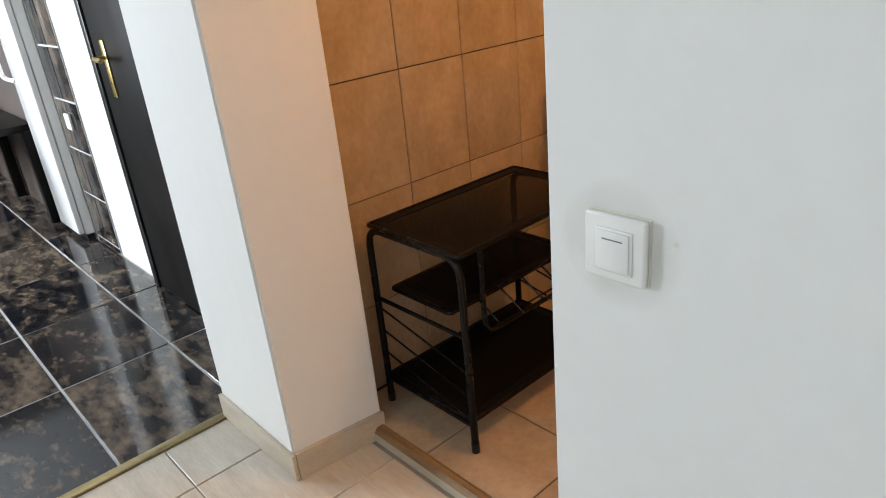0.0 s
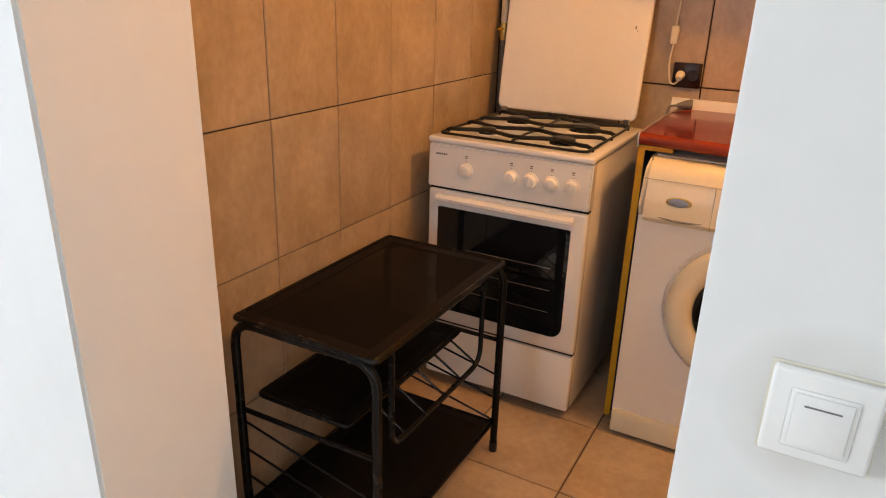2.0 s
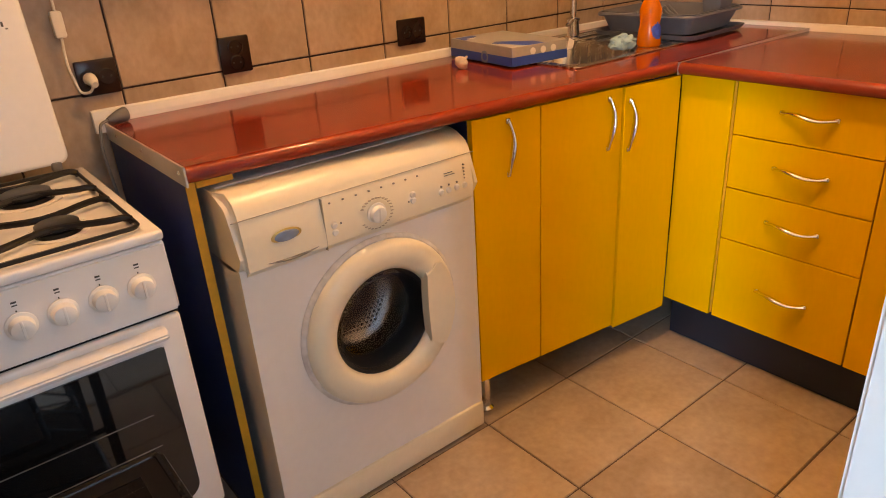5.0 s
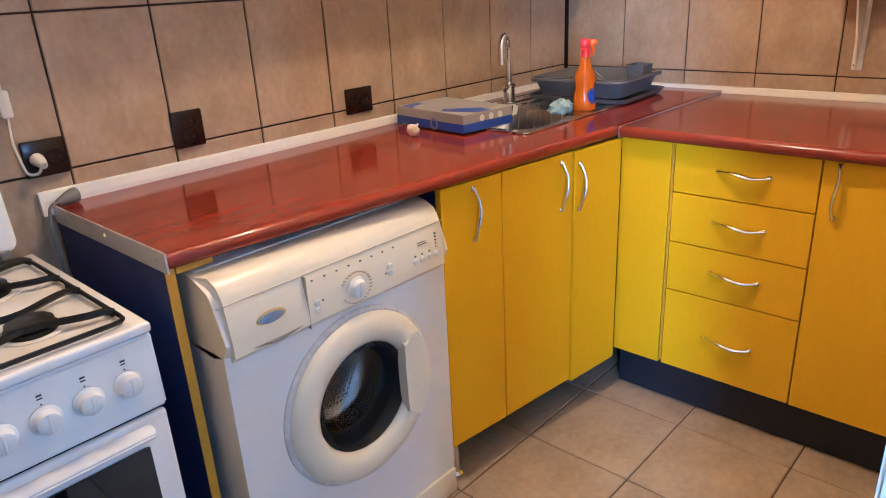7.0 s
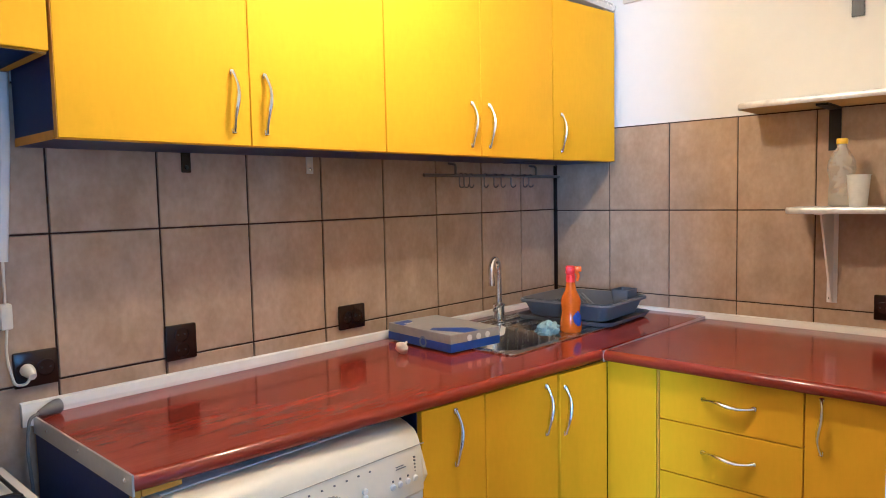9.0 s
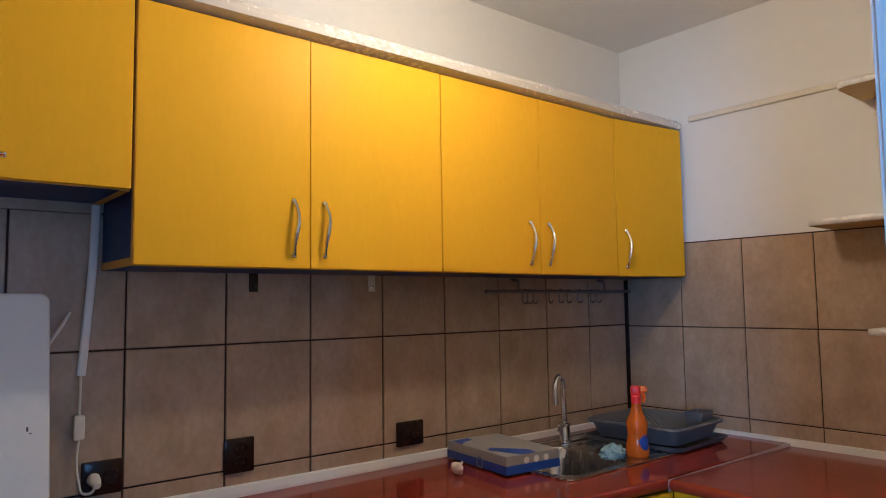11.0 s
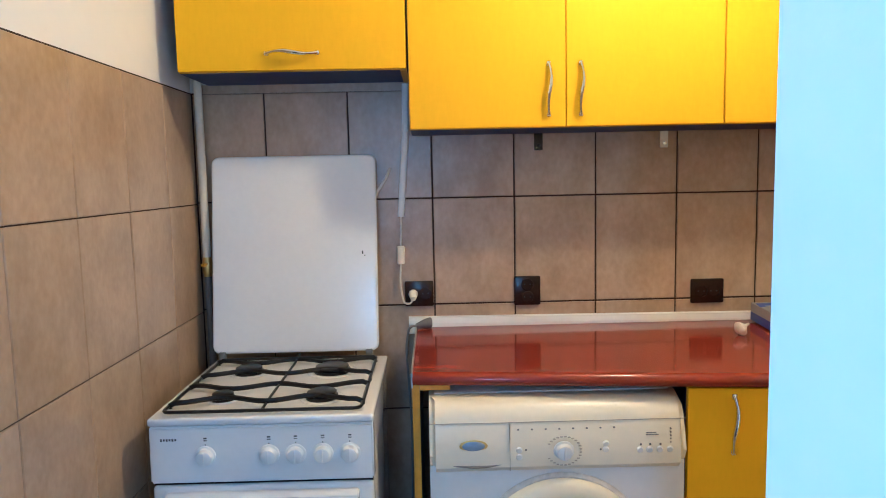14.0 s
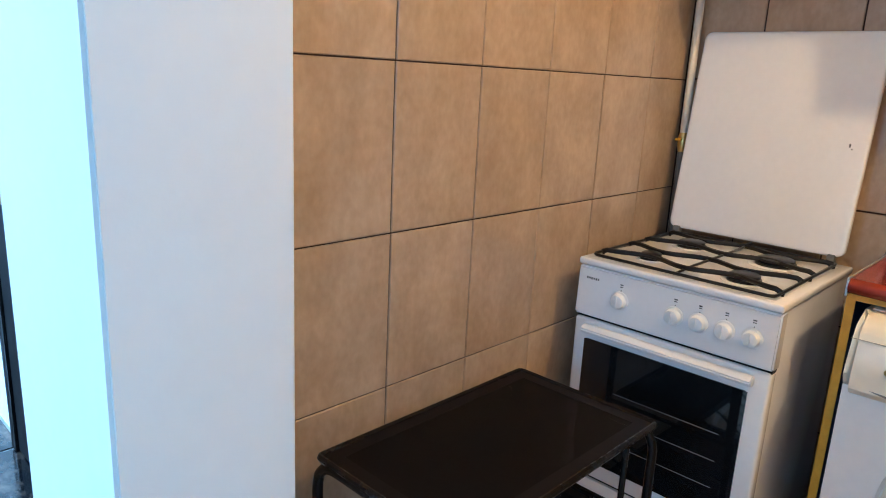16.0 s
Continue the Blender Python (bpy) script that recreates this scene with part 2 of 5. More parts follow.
M["teal"] = mat("teal_plastic", (0.10, 0.42, 0.50), 0.15, transmission=0.5, ior=1.3)

# ---------------------------------------------------------------- mesh tools


def mesh_of(name, bm, material, smooth=False):
    me = bpy.data.meshes.new(name)
    bmesh.ops.recalc_face_normals(bm, faces=bm.faces)
    bm.to_mesh(me)
    bm.free()
    mats = material if isinstance(material, (list, tuple)) else [material]
    for x in mats:
        me.materials.append(M[x] if isinstance(x, str) else x)
    if smooth:
        for p in me.polygons:
            p.use_smooth = True
        me.set_sharp_from_angle(angle=radians(40))
    return me


def part(name, bm, material, parent=None, label="", m=None, smooth=True):
    ob = new(name, mesh_of(name, bm, material, smooth))
    if parent is not None:
        ob.parent = parent
    if m is not None:
        ob.matrix_basis = m
    if label:
        ob["label"] = label
    return ob


def thing(name, label, category, m=None, group="", kind=""):
    ob = new(name)
    ob.empty_display_size = 0.05
    if m is not None:
        ob.matrix_basis = m
    return tagged(ob, label, category, group, kind)


def solid(name, bm, material, label, category, group="", kind="", m=None, smooth=True):
    return tagged(part(name, bm, material, None, "", m, smooth), label, category, group, kind)


def box(x0, y0, z0, x1, y1, z1, r=0.0, seg=2, bm=None):
    bm = bm or bmesh.new()
    t = bmesh.new()
    bmesh.ops.create_cube(t, size=1)
    bmesh.ops.transform(t, matrix=Matrix.Translation(((x0 + x1) / 2, (y0 + y1) / 2, (z0 + z1) / 2)) @ Matrix.Diagonal((abs(x1 - x0), abs(y1 - y0), abs(z1 - z0), 1)), verts=t.verts)
    if r:
        bmesh.ops.bevel(t, geom=t.edges[:], offset=r, segments=seg, affect="EDGES", profile=0.5)
    join(bm, t)
    return bm


def join(bm, other, m=None):
    if m is not None:
        bmesh.ops.transform(other, matrix=m, verts=other.verts)
    me = bpy.data.meshes.new("tmp")
    other.to_mesh(me)
    other.free()
    bm.from_mesh(me)
    bpy.data.meshes.remove(me)
    return bm


def prism(points, z0, z1, bm=None):
    """Upright prism over a polygon of (x, y)."""
    bm = bm or bmesh.new()
    lo = [bm.verts.new((x, y, z0)) for x, y in points]
    hi = [bm.verts.new((x, y, z1)) for x, y in points]
    n = len(points)
    bm.faces.new(lo[::-1]), bm.faces.new(hi)
    for i in range(n):
        bm.faces.new((lo[i], lo[(i + 1) % n], hi[(i + 1) % n], hi[i]))
    return bm


def profile_x(points, x0, x1, bm=None):
    """Prism along x over a profile of (y, z)."""
    bm = bm or bmesh.new()
    a = [bm.verts.new((x0, y, z)) for y, z in points]
    b = [bm.verts.new((x1, y, z)) for y, z in points]
    n = len(points)
    bm.faces.new(a), bm.faces.new(b[::-1])
    for i in range(n):
        bm.faces.new((a[i], b[i], b[(i + 1) % n], a[(i + 1) % n]))
    return bm


def sweep(points, radius, seg=8, bm=None, flat=1.0, closed=False):
    """Round bar along a line of points; radius a number or one a point."""
    bm = bm or bmesh.new()
    pts = [Vector(p) for p in points]
    n = len(pts)
    rad = radius if isinstance(radius, (list, tuple)) else [radius] * n
    rings, side = [], None
    for i, p in enumerate(pts):
        if closed:
            d = pts[(i + 1) % n] - pts[i - 1]
        else:
            d = pts[min(i + 1, n - 1)] - pts[max(i - 1, 0)]
        d.normalize()
        if side is None:
            side = d.cross(Vector((0, 0, 1)))
            if side.length < 0.1:
                side = d.cross(Vector((0, 1, 0)))
        side = (side - d * side.dot(d)).normalized()
        up = d.cross(side)
        rings.append([bm.verts.new(p + rad[i] * (math.cos(a) * side + flat * math.sin(a) * up)) for a in (2 * math.pi * k / seg for k in range(seg))])
    for i in range(n if closed else n - 1):
        r0, r1 = rings[i], rings[(i + 1) % n]
        for k in range(seg):
            bm.faces.new((r0[k], r0[(k + 1) % seg], r1[(k + 1) % seg], r1[k]))
    if not closed:
        bm.faces.new(rings[0][::-1]), bm.faces.new(rings[-1])
    return bm


def lathe(profile, seg=24, bm=None):
    """Turned about z: profile of (radius, z)."""
    bm = bm or bmesh.new()
    rings = [[bm.verts.new((r * math.cos(2 * math.pi * k / seg), r * math.sin(2 * math.pi * k / seg), z)) for k in range(seg)] if r > 1e-5 else [bm.verts.new((0, 0, z))] for r, z in profile]
    for a, b in zip(rings, rings[1:]):
        for k in range(seg):
            q = [a[k % len(a)], a[(k + 1) % len(a)], b[(k + 1) % len(b)], b[k % len(b)]]
            f = list(dict.fromkeys(q))
            if len(f) > 2:
                bm.faces.new(f)
    return bm


def bend(points, r, n=5):
    """A polyline with its inner corners rounded."""
    pts = [Vector(p) for p in points]
    out = [pts[0]]
    for a, b, c in zip(pts, pts[1:], pts[2:]):
        u, v = (a - b), (c - b)
        k = min(r, u.length / 2, v.length / 2)
        s, e = b + u.normalized() * k, b + v.normalized() * k
        out += [s.lerp(b, t).lerp(b.lerp(e, t), t) for t in (i / n for i in range(n + 1))]
    return out + [pts[-1]]


def rounded(w, h, r, n=5):
    """Outline of a rectangle with rounded corners round the origin."""
    out = []
    for cx, cy, a0 in ((w / 2 - r, h / 2 - r, 0), (r - w / 2, h / 2 - r, 90), (r - w / 2, r - h / 2, 180), (w / 2 - r, r - h / 2, 270)):
        out += [(cx + r * math.cos(radians(a0 + 90 * i / n)), cy + r * math.sin(radians(a0 + 90 * i / n))) for i in range(n + 1)]
    return out


TILE_MESHES = {}


def tile_mesh(w, h, d, material, edge=0.0018):
    key = (round(w, 3), round(h, 3), d, material)
    if key not in TILE_MESHES:
        bm = bmesh.new()
        w, h = key[0], key[1]
        def ring(i, z):
            return [bm.verts.new(p) for p in ((i, i, z), (w - i, i, z), (w - i, h - i, z), (i, h - i, z))]
        a, b, c = ring(0, 0), ring(0, d - edge), ring(edge, d)
        for p, q in ((a, b), (b, c)):
            for k in range(4):
                bm.faces.new((p[k], p[(k + 1) % 4], q[(k + 1) % 4], q[k]))
        bm.faces.new(c)
        TILE_MESHES[key] = mesh_of("tile", bm, material)
    return TILE_MESHES[key]


def lay_tiles(parent, us, vs, place, material, gap=0.004, d=0.006, name="tile", skip=None):
    """Tiles between the joint lines us and vs; place maps (u, v) to the pose of the lower left corner."""
    for u0, u1 in zip(us, us[1:]):
        for v0, v1 in zip(vs, vs[1:]):
            if skip and skip((u0 + u1) / 2, (v0 + v1) / 2):
                continue
            if u1 - u0 < 0.02 or v1 - v0 < 0.02:
                continue
            ob = new(name, tile_mesh(u1 - u0 - gap, v1 - v0 - gap, d, material))
            ob.parent = parent
            ob.matrix_basis = place(u0 + gap / 2, v0 + gap / 2) @ pose(0, 0, 0, random.uniform(-.15, .15), random.uniform(-.15, .15), 0)


def lines(start, pitch, lo, hi):
    """Joint lines at start + k * pitch between lo and hi, with both ends."""
    k0, k1 = math.ceil((lo - start) / pitch - 1e-6), math.floor((hi - start) / pitch + 1e-6)
    inner = [start + k * pitch for k in range(k0, k1 + 1)]
    return sorted({round(v, 4) for v in [lo] + [i for i in inner if lo + 0.02 < i < hi - 0.02] + [hi]})

# ---------------------------------------------------------------- structure
CEIL, ROOM_X, BACK, FRONT_IN, FRONT_OUT = 2.515, 2.77, 0.0, -1.573, -1.832
HALL_Z = -0.042
TILE_TOP = 1.645
G = 0.004  # depth of the grout under the tile faces

solid("floor", box(-0.1, FRONT_IN, -0.15, 2.95, 0.15, -0.004), "floor_grout", "kitchen floor of beige ceramic tiles with dark joints", "floor", kind="structure", smooth=False)
solid("floor_hall", box(-0.33, -4.6, -0.2, 3.4, FRONT_IN - 0.001, HALL_Z - 0.004), "hall_grout", "hall floor of pale beige tiles", "floor", kind="structure", smooth=False)
solid("floor_marble_room", box(-5.4, -4.6, -0.2, -0.331, -1.40, HALL_Z - 0.003), "marble_grout", "dark marbled glossy floor tiles with pale joints", "floor", kind="structure", smooth=False)
solid("ceiling", box(-5.5, -4.75, CEIL, 3.55, 0.2, CEIL + 0.15), "ceiling", "plain white painted ceiling", "ceiling", kind="structure", smooth=False)

wall_back = solid("wall_back", box(-0.15, G, -0.2, 2.95, 0.2, TILE_TOP), "grout", "kitchen wall of beige ceramic tiles with brown joints", "wall", kind="structure", smooth=False)
wall_left = solid("wall_left", box(-0.2, FRONT_IN + 0.001, -0.2, -G, G - 0.001, TILE_TOP), "grout", "kitchen side wall of beige ceramic tiles", "wall", kind="structure", smooth=False)
wall_right = solid("wall_right", box(ROOM_X + G, FRONT_IN - 0.25, -0.2, 2.97, G - 0.001, TILE_TOP), "grout", "kitchen wall of beige tiles behind the shelves", "wall", kind="structure", smooth=False)
solid("wall_back_upper", box(-0.15, 0.004, TILE_TOP, 2.95, 0.2, CEIL), "plaster", "white plastered wall above the tiles", "wall", kind="structure", smooth=False)
solid("wall_left_upper", box(-0.2, FRONT_IN + 0.001, TILE_TOP, -0.004, 0.003, CEIL), "plaster", "white plastered wall above the tiles", "wall", kind="structure", smooth=False)
solid("wall_right_upper", box(ROOM_X + 0.004, FRONT_IN - 0.25, TILE_TOP, 2.97, 0.003, CEIL), "plaster", "white plastered wall above the shelves", "wall", kind="structure", smooth=False)

# front wall with the doorless opening: end by the tiles slightly splayed
DOOR_L_OUT, DOOR_L_IN, DOOR_R_OUT, DOOR_R_IN, DOOR_H = 0.105, 0.139, 1.030, 1.014, 2.12
bm = prism([(-0.33, FRONT_OUT), (DOOR_L_OUT, FRONT_OUT), (DOOR_L_IN, FRONT_IN + 0.02), (-0.33, FRONT_IN + 0.02)], -0.2, CEIL)
bmesh.ops.bevel(bm, geom=[e for e in bm.edges if abs(e.verts[0].co.z - e.verts[1].co.z) > 1], offset=0.006, segments=2, affect="EDGES")
solid("wall_front_1", bm, "plaster", "white plastered wall end beside the doorless opening", "wall", kind="structure")
bm = prism([(DOOR_R_OUT, FRONT_OUT), (3.4, FRONT_OUT), (3.4, FRONT_IN), (DOOR_R_IN, FRONT_IN)], -0.2, CEIL)
bmesh.ops.bevel(bm, geom=[e for e in bm.edges if abs(e.verts[0].co.z - e.verts[1].co.z) > 1], offset=0.006, segments=2, affect="EDGES")
solid("wall_front_2", bm, "plaster", "off-white plastered wall with a light switch", "wall", kind="structure")
solid("lintel", box(DOOR_L_OUT - 0.02, FRONT_OUT + 0.002, DOOR_H, DOOR_R_OUT + 0.01, FRONT_IN, CEIL), "plaster", "white plaster above the opening", "wall", kind="structure", smooth=False)
# hall and marble room shell
solid("wall_hall_right", box(3.4, -4.75, -0.2, 3.55, FRONT_IN, CEIL), "plaster", "plain white hall wall", "wall", kind="structure", smooth=False)
bm = box(-5.5, -4.75, -0.2, WIN_X - WIN_W / 2, -4.6, CEIL)
box(WIN_X + WIN_W / 2, -4.75, -0.2, 0.18, -4.6, CEIL, bm=bm)
box(0.48, -4.75, -0.2, W3_X - W3_W / 2, -4.6, CEIL, bm=bm)
box(W3_X + W3_W / 2, -4.75, -0.2, 3.4, -4.6, CEIL, bm=bm)
box(W3_X - W3_W / 2, -4.75, -0.2, W3_X + W3_W / 2, -4.6, W3_Z - W3_H / 2, bm=bm)
box(W3_X - W3_W / 2, -4.75, W3_Z + W3_H / 2, W3_X + W3_W / 2, -4.6, CEIL, bm=bm)
box(0.18, -4.75, -0.2, 0.48, -4.6, 1.28, bm=bm)
box(0.18, -4.75, 1.66, 0.48, -4.6, CEIL, bm=bm)
box(WIN_X - WIN_W / 2, -4.75, -0.2, WIN_X + WIN_W / 2, -4.6, WIN_Z - WIN_H / 2, bm=bm)
box(WIN_X - WIN_W / 2, -4.75, WIN_Z + WIN_H / 2, WIN_X + WIN_W / 2, -4.6, CEIL, bm=bm)
solid("wall_hall_rear", bm, "plaster", "white wall with the window that lights the hall", "wall", kind="structure", smooth=False)
solid("wall_marble_room_far", box(-5.55, -4.6, -0.2, -5.4, -1.25, CEIL), "brown_wall", "dark brown panelled end wall", "wall", kind="structure", smooth=False)
solid("wall_marble_room_panel", box(-5.4, -1.59, HALL_Z, -2.80, -1.561, CEIL), "brown_wall", "dark brown wall panel behind the table", "wall panel", kind="structure", smooth=False)
solid("wall_marble_room_side", box(-5.4, -1.56, -0.2, -0.331, -1.40, CEIL), "plaster", "white plastered wall of the marble-floored room", "wall", kind="structure", smooth=False)
w = thing("window_1", "white framed window in the rear wall", "window", pose(WIN_X, -4.68, WIN_Z), kind="structure")
for x in (-WIN_W / 2 + 0.03, 0, WIN_W / 2 - 0.03):
    part("window_frame", box(x - 0.03, -0.03, -WIN_H / 2, x + 0.03, 0.03, WIN_H / 2, 0.004), "white_plastic", w)
for z in (-WIN_H / 2 + 0.03, WIN_H / 2 - 0.03):
    part("window_rail", box(-WIN_W / 2, -0.028, z - 0.03, WIN_W / 2, 0.028, z + 0.03, 0.004), "white_plastic", w)
for s in (-1, 1):
    g = part("pane", box(min(0, s * WIN_W / 2), -0.003, -WIN_H / 2, max(0, s * WIN_W / 2), 0.003, WIN_H / 2), "glass", w)
    g.visible_shadow = False

# added window round the lid spot's lamp; none is known here
w = thing("lid_glint_window", "unseen small window added for the bright spot on the lid", "window", pose(0.33, -4.69, 1.47), kind="structure")
for x in (-0.14, 0.14):
    part("window_frame", box(x - 0.012, -0.02, -0.19, x + 0.012, 0.02, 0.19, 0.003), "white_plastic", w)
for z in (-0.178, 0.178):
    part("window_rail", box(-0.128, -0.018, z - 0.012, 0.128, 0.018, z + 0.012, 0.003), "white_plastic", w)
g = part("pane", box(-0.128, -0.002, -0.166, 0.128, 0.002, 0.166), "glass", w)
g.visible_shadow = False

# made-up window frame round the fill light
w = thing("fill_window", "unseen white framed window added for the hall fill light", "window", pose(W3_X, -4.69, W3_Z), kind="structure")
for x in (-W3_W / 2 + 0.02, W3_W / 2 - 0.02):
    part("window_frame", box(x - 0.02, -0.02, -W3_H / 2, x + 0.02, 0.02, W3_H / 2, 0.003), "white_plastic", w)
for z in (-W3_H / 2 + 0.02, W3_H / 2 - 0.02):
    part("window_rail", box(-W3_W / 2 + 0.04, -0.018, z - 0.02, W3_W / 2 - 0.04, 0.018, z + 0.02, 0.003), "white_plastic", w)
g = part("pane", box(-W3_W / 2 + 0.04, -0.002, -W3_H / 2 + 0.04, W3_W / 2 - 0.04, 0.002, W3_H / 2 - 0.04), "glass", w)
g.visible_shadow = False

# skirting on the wall end, threshold strips
bm = box(-0.33, FRONT_OUT - 0.013, HALL_Z, DOOR_L_OUT + 0.012, FRONT_OUT, HALL_Z + 0.085, 0.003)
solid("baseboard_1", bm, "skirting", "beige tile skirting along the wall", "skirting", kind="structure")
bm = prism([(DOOR_L_OUT, FRONT_OUT + 0.001), (DOOR_L_OUT + 0.013, FRONT_OUT + 0.001), (DOOR_L_IN + 0.013, FRONT_IN + 0.02), (DOOR_L_IN, FRONT_IN + 0.02)], HALL_Z, HALL_Z + 0.085)
solid("baseboard_2", bm, "skirting", "beige tile skirting in the opening", "skirting", kind="structure", smooth=False)
solid("threshold_wood", profile_x([(-1.592, -0.014), (-1.560, -0.014), (-1.560, 0.002), (-1.566, 0.004), (-1.582, 0.002), (-1.590, -0.010)], DOOR_L_IN, DOOR_R_IN + 0.01), "wood_strip", "worn brown wooden threshold strip", "threshold", kind="structure", smooth=False)
solid("threshold_riser", box(DOOR_L_IN, -1.590, HALL_Z - 0.004, DOOR_R_IN + 0.01, -1.562, -0.0142), "skirting", "beige riser under the threshold strip", "threshold", kind="structure", smooth=False)
solid("threshold_gold", box(-0.345, -4.59, HALL_Z - 0.003, -0.312, FRONT_OUT - 0.002, HALL_Z + 0.008, 0.003), "gold_strip", "worn gold-coloured floor joint strip", "threshold", kind="structure")

# ---------------------------------------------------------------- kitchen units


def bow_handle(parent, m, length=0.134):
    """Bowed chrome pull along local x, standing off along local -y."""
    n = 14
    pts, rad = [], []
    for i in range(n + 1):
        u = i / n
        x = (u - 0.5) * length
        pts.append((x, -0.004 - 0.020 * math.sin(math.pi * u) ** 0.8, 0.004 * math.sin(2 * math.pi * u)))
        rad.append(0.0046 + 0.0042 * math.sin(math.pi * u) ** 2 + (0.0026 if i in (0, n) else 0.0014 if i in (1, n - 1) else 0))
    bm = sweep(pts, rad, 10, flat=0.7)
    for s in (-1, 1):
        box(s * length / 2 - 0.007, -0.007, -0.006, s * length / 2 + 0.007, 0, 0.006, 0.002, 1, bm=bm)
    return part("handle", bm, "chrome", parent, "bowed chrome handle", m)


UP, DOWN = pose(0, 0, 0, 0, 90, 0), pose(0, 0, 0)


def door_leaf(parent, x0, x1, z0, z1, y, handle=None, name="door", tilt=0):
    """A door leaf with its face at local y, and its handle as (x, z, vertical)."""
    d = part(name, box(x0 + 0.0012, y, z0, x1 - 0.0012, y + 0.018, z1, 0.0012, 1), "yellow", parent)
    if handle:
        hx, hz, vert = handle
        bow_handle(d, pose(hx, y, hz) @ (UP if vert else DOWN))
    return d


def carcass(parent, x0, x1, y0, y1, z0, z1, t=0.018):
    """Blue carcass open to -y, with orange-yellow front edge bands."""
    for nm, b in (("side", (x0, y0, z0, x0 + t, y1, z1)), ("side", (x1 - t, y0, z0, x1, y1, z1)), ("bottom", (x0 + t, y0, z0, x1 - t, y1, z0 + t)), ("top", (x0 + t, y0, z1 - t, x1 - t, y1, z1)), ("back", (x0 + t, y1 - 0.004, z0 + t, x1 - t, y1, z1 - t))):
        part(nm, box(*b), "blue", parent, smooth=False)
    bm = bmesh.new()
    for b in ((x0, y0 - 0.001, z0, x0 + t, y0, z1), (x1 - t, y0 - 0.001, z0, x1, y0, z1), (x0 + t, y0 - 0.001, z0, x1 - t, y0, z0 + t)):
        box(*b, bm=bm)
    part("edge_band", bm, "orange_edge", parent, smooth=False)


UY = -0.262  # face of the upper doors
UTOP, UBOT = 2.095, 1.503
def upper(label, x0, x1, z0, doors):
    c = thing("wall_cabinet", label, "wall cabinet", pose(x0, 0, z0), group="yellow wall cabinets")
    carcass(c, 0, x1 - x0, UY + 0.019, -0.001, 0, UTOP - z0)
    for a, b, h in doors:
        door_leaf(c, a - x0, b - x0, 0.002, UTOP - z0, UY, (h[0] - x0, h[1] - z0, h[2]))
    return c


short_unit = upper("short yellow wall cabinet with blue underside above the cooker", 0.054, 0.666, 1.666, [(0.054, 0.666, (0.361, 1.712, False))])
tall_unit = upper("yellow two-door wall cabinet with blue carcass", 0.671, 1.526, UBOT, [(0.671, 1.095, (1.048, 1.605, True)), (1.095, 1.526, (1.135, 1.605, True))])
upper("yellow two-door wall cabinet above the sink", 1.527, 2.360, UBOT, [(1.527, 1.947, (1.896, 1.605, True)), (1.947, 2.360, (1.985, 1.605, True))])
solid("tile_strip", box(0.03, -0.0015, TILE_TOP - 0.004, 0.668, 0.0035, 1.668, 0.0008, 1), "wall_tile", "cut beige tile strip under the short cabinet", "wall tiles", kind="structure", smooth=False)
part("edge_band", box(0.594, UY + 0.020, -0.0014, 0.612, -0.002, -0.0002), "orange_edge", short_unit, "ochre edge band", smooth=False)
for b in ((-0.0014, UY + 0.020, 0.0, -0.0002, -0.002, 0.018), (-0.0002, UY + 0.001, 0.002, 0.0010, UY + 0.0185, UTOP - UBOT)):
    part("edge_band", box(*b), "orange_edge", tall_unit, "ochre edge band", smooth=False)
cc = upper("narrow yellow wall cabinet in the corner", 2.361, 2.742, UBOT, [(2.361, 2.742, (2.405, 1.605, True))])
cc.matrix_basis = pose(2.362, -0.262, UBOT, 0, 0, -6.3) @ pose(0, 0.262, 0)
bm = profile_x([(-0.262, UTOP + 0.006), (-0.292, UTOP + 0.012), (-0.297, UTOP + 0.030), (-0.285, UTOP + 0.045), (-0.262, UTOP + 0.048), (-0.12, UTOP + 0.048), (-0.12, UTOP + 0.006)], 0.0, 2.766)
solid("cornice", bm, "cornice", "pale glossy cornice strip along the cabinet tops", "trim")

# base run along the back wall, turned slightly out of the wall's line
RUN = pose(1.318, -0.585, 0, 0, 0, -6.6)
RUN_L = 0.716
base = thing("sink_base_cabinet", "yellow three-door base cabinet under the sink", "base cabinet", RUN)
door_leaf(base, 0.0, 0.208, 0.137, 0.870, 0, (0.105, 0.784, True))
door_leaf(base, 0.209, 0.492, 0.137, 0.870, 0, (0.440, 0.78, True))
door_leaf(base, 0.496, RUN_L, 0.128, 0.868, -0.004, (0.514, 0.764, True))
part("side", box(-0.0005, 0.0185, 0.150, 0.017, 0.54, 0.868), "blue", base, smooth=False)
part("edge_band", box(0.0, 0.0182, 0.150, 0.018, 0.0184, 0.868), "orange_edge", base, smooth=False)
part("top_rail", box(0.018, 0.03, 0.78, 0.70, 0.046, 0.868), "blue", base, smooth=False)
part("bottom", box(0.018, 0.019, 0.150, 0.70, 0.50, 0.168), "blue", base, smooth=False)
for x, y in ((0.045, 0.05), (0.40, 0.36), (0.66, 0.36), (0.045, 0.46)):
    part("leg", lathe([(0, 0.0), (0.022, 0.0), (0.023, 0.006), (0.015, 0.014), (0.014, 0.13), (0.024, 0.138), (0.024, 0.15), (0, 0.15)], 14), "chrome", base, m=pose(x, y, 0))

# base run along the right wall
RX = 2.040
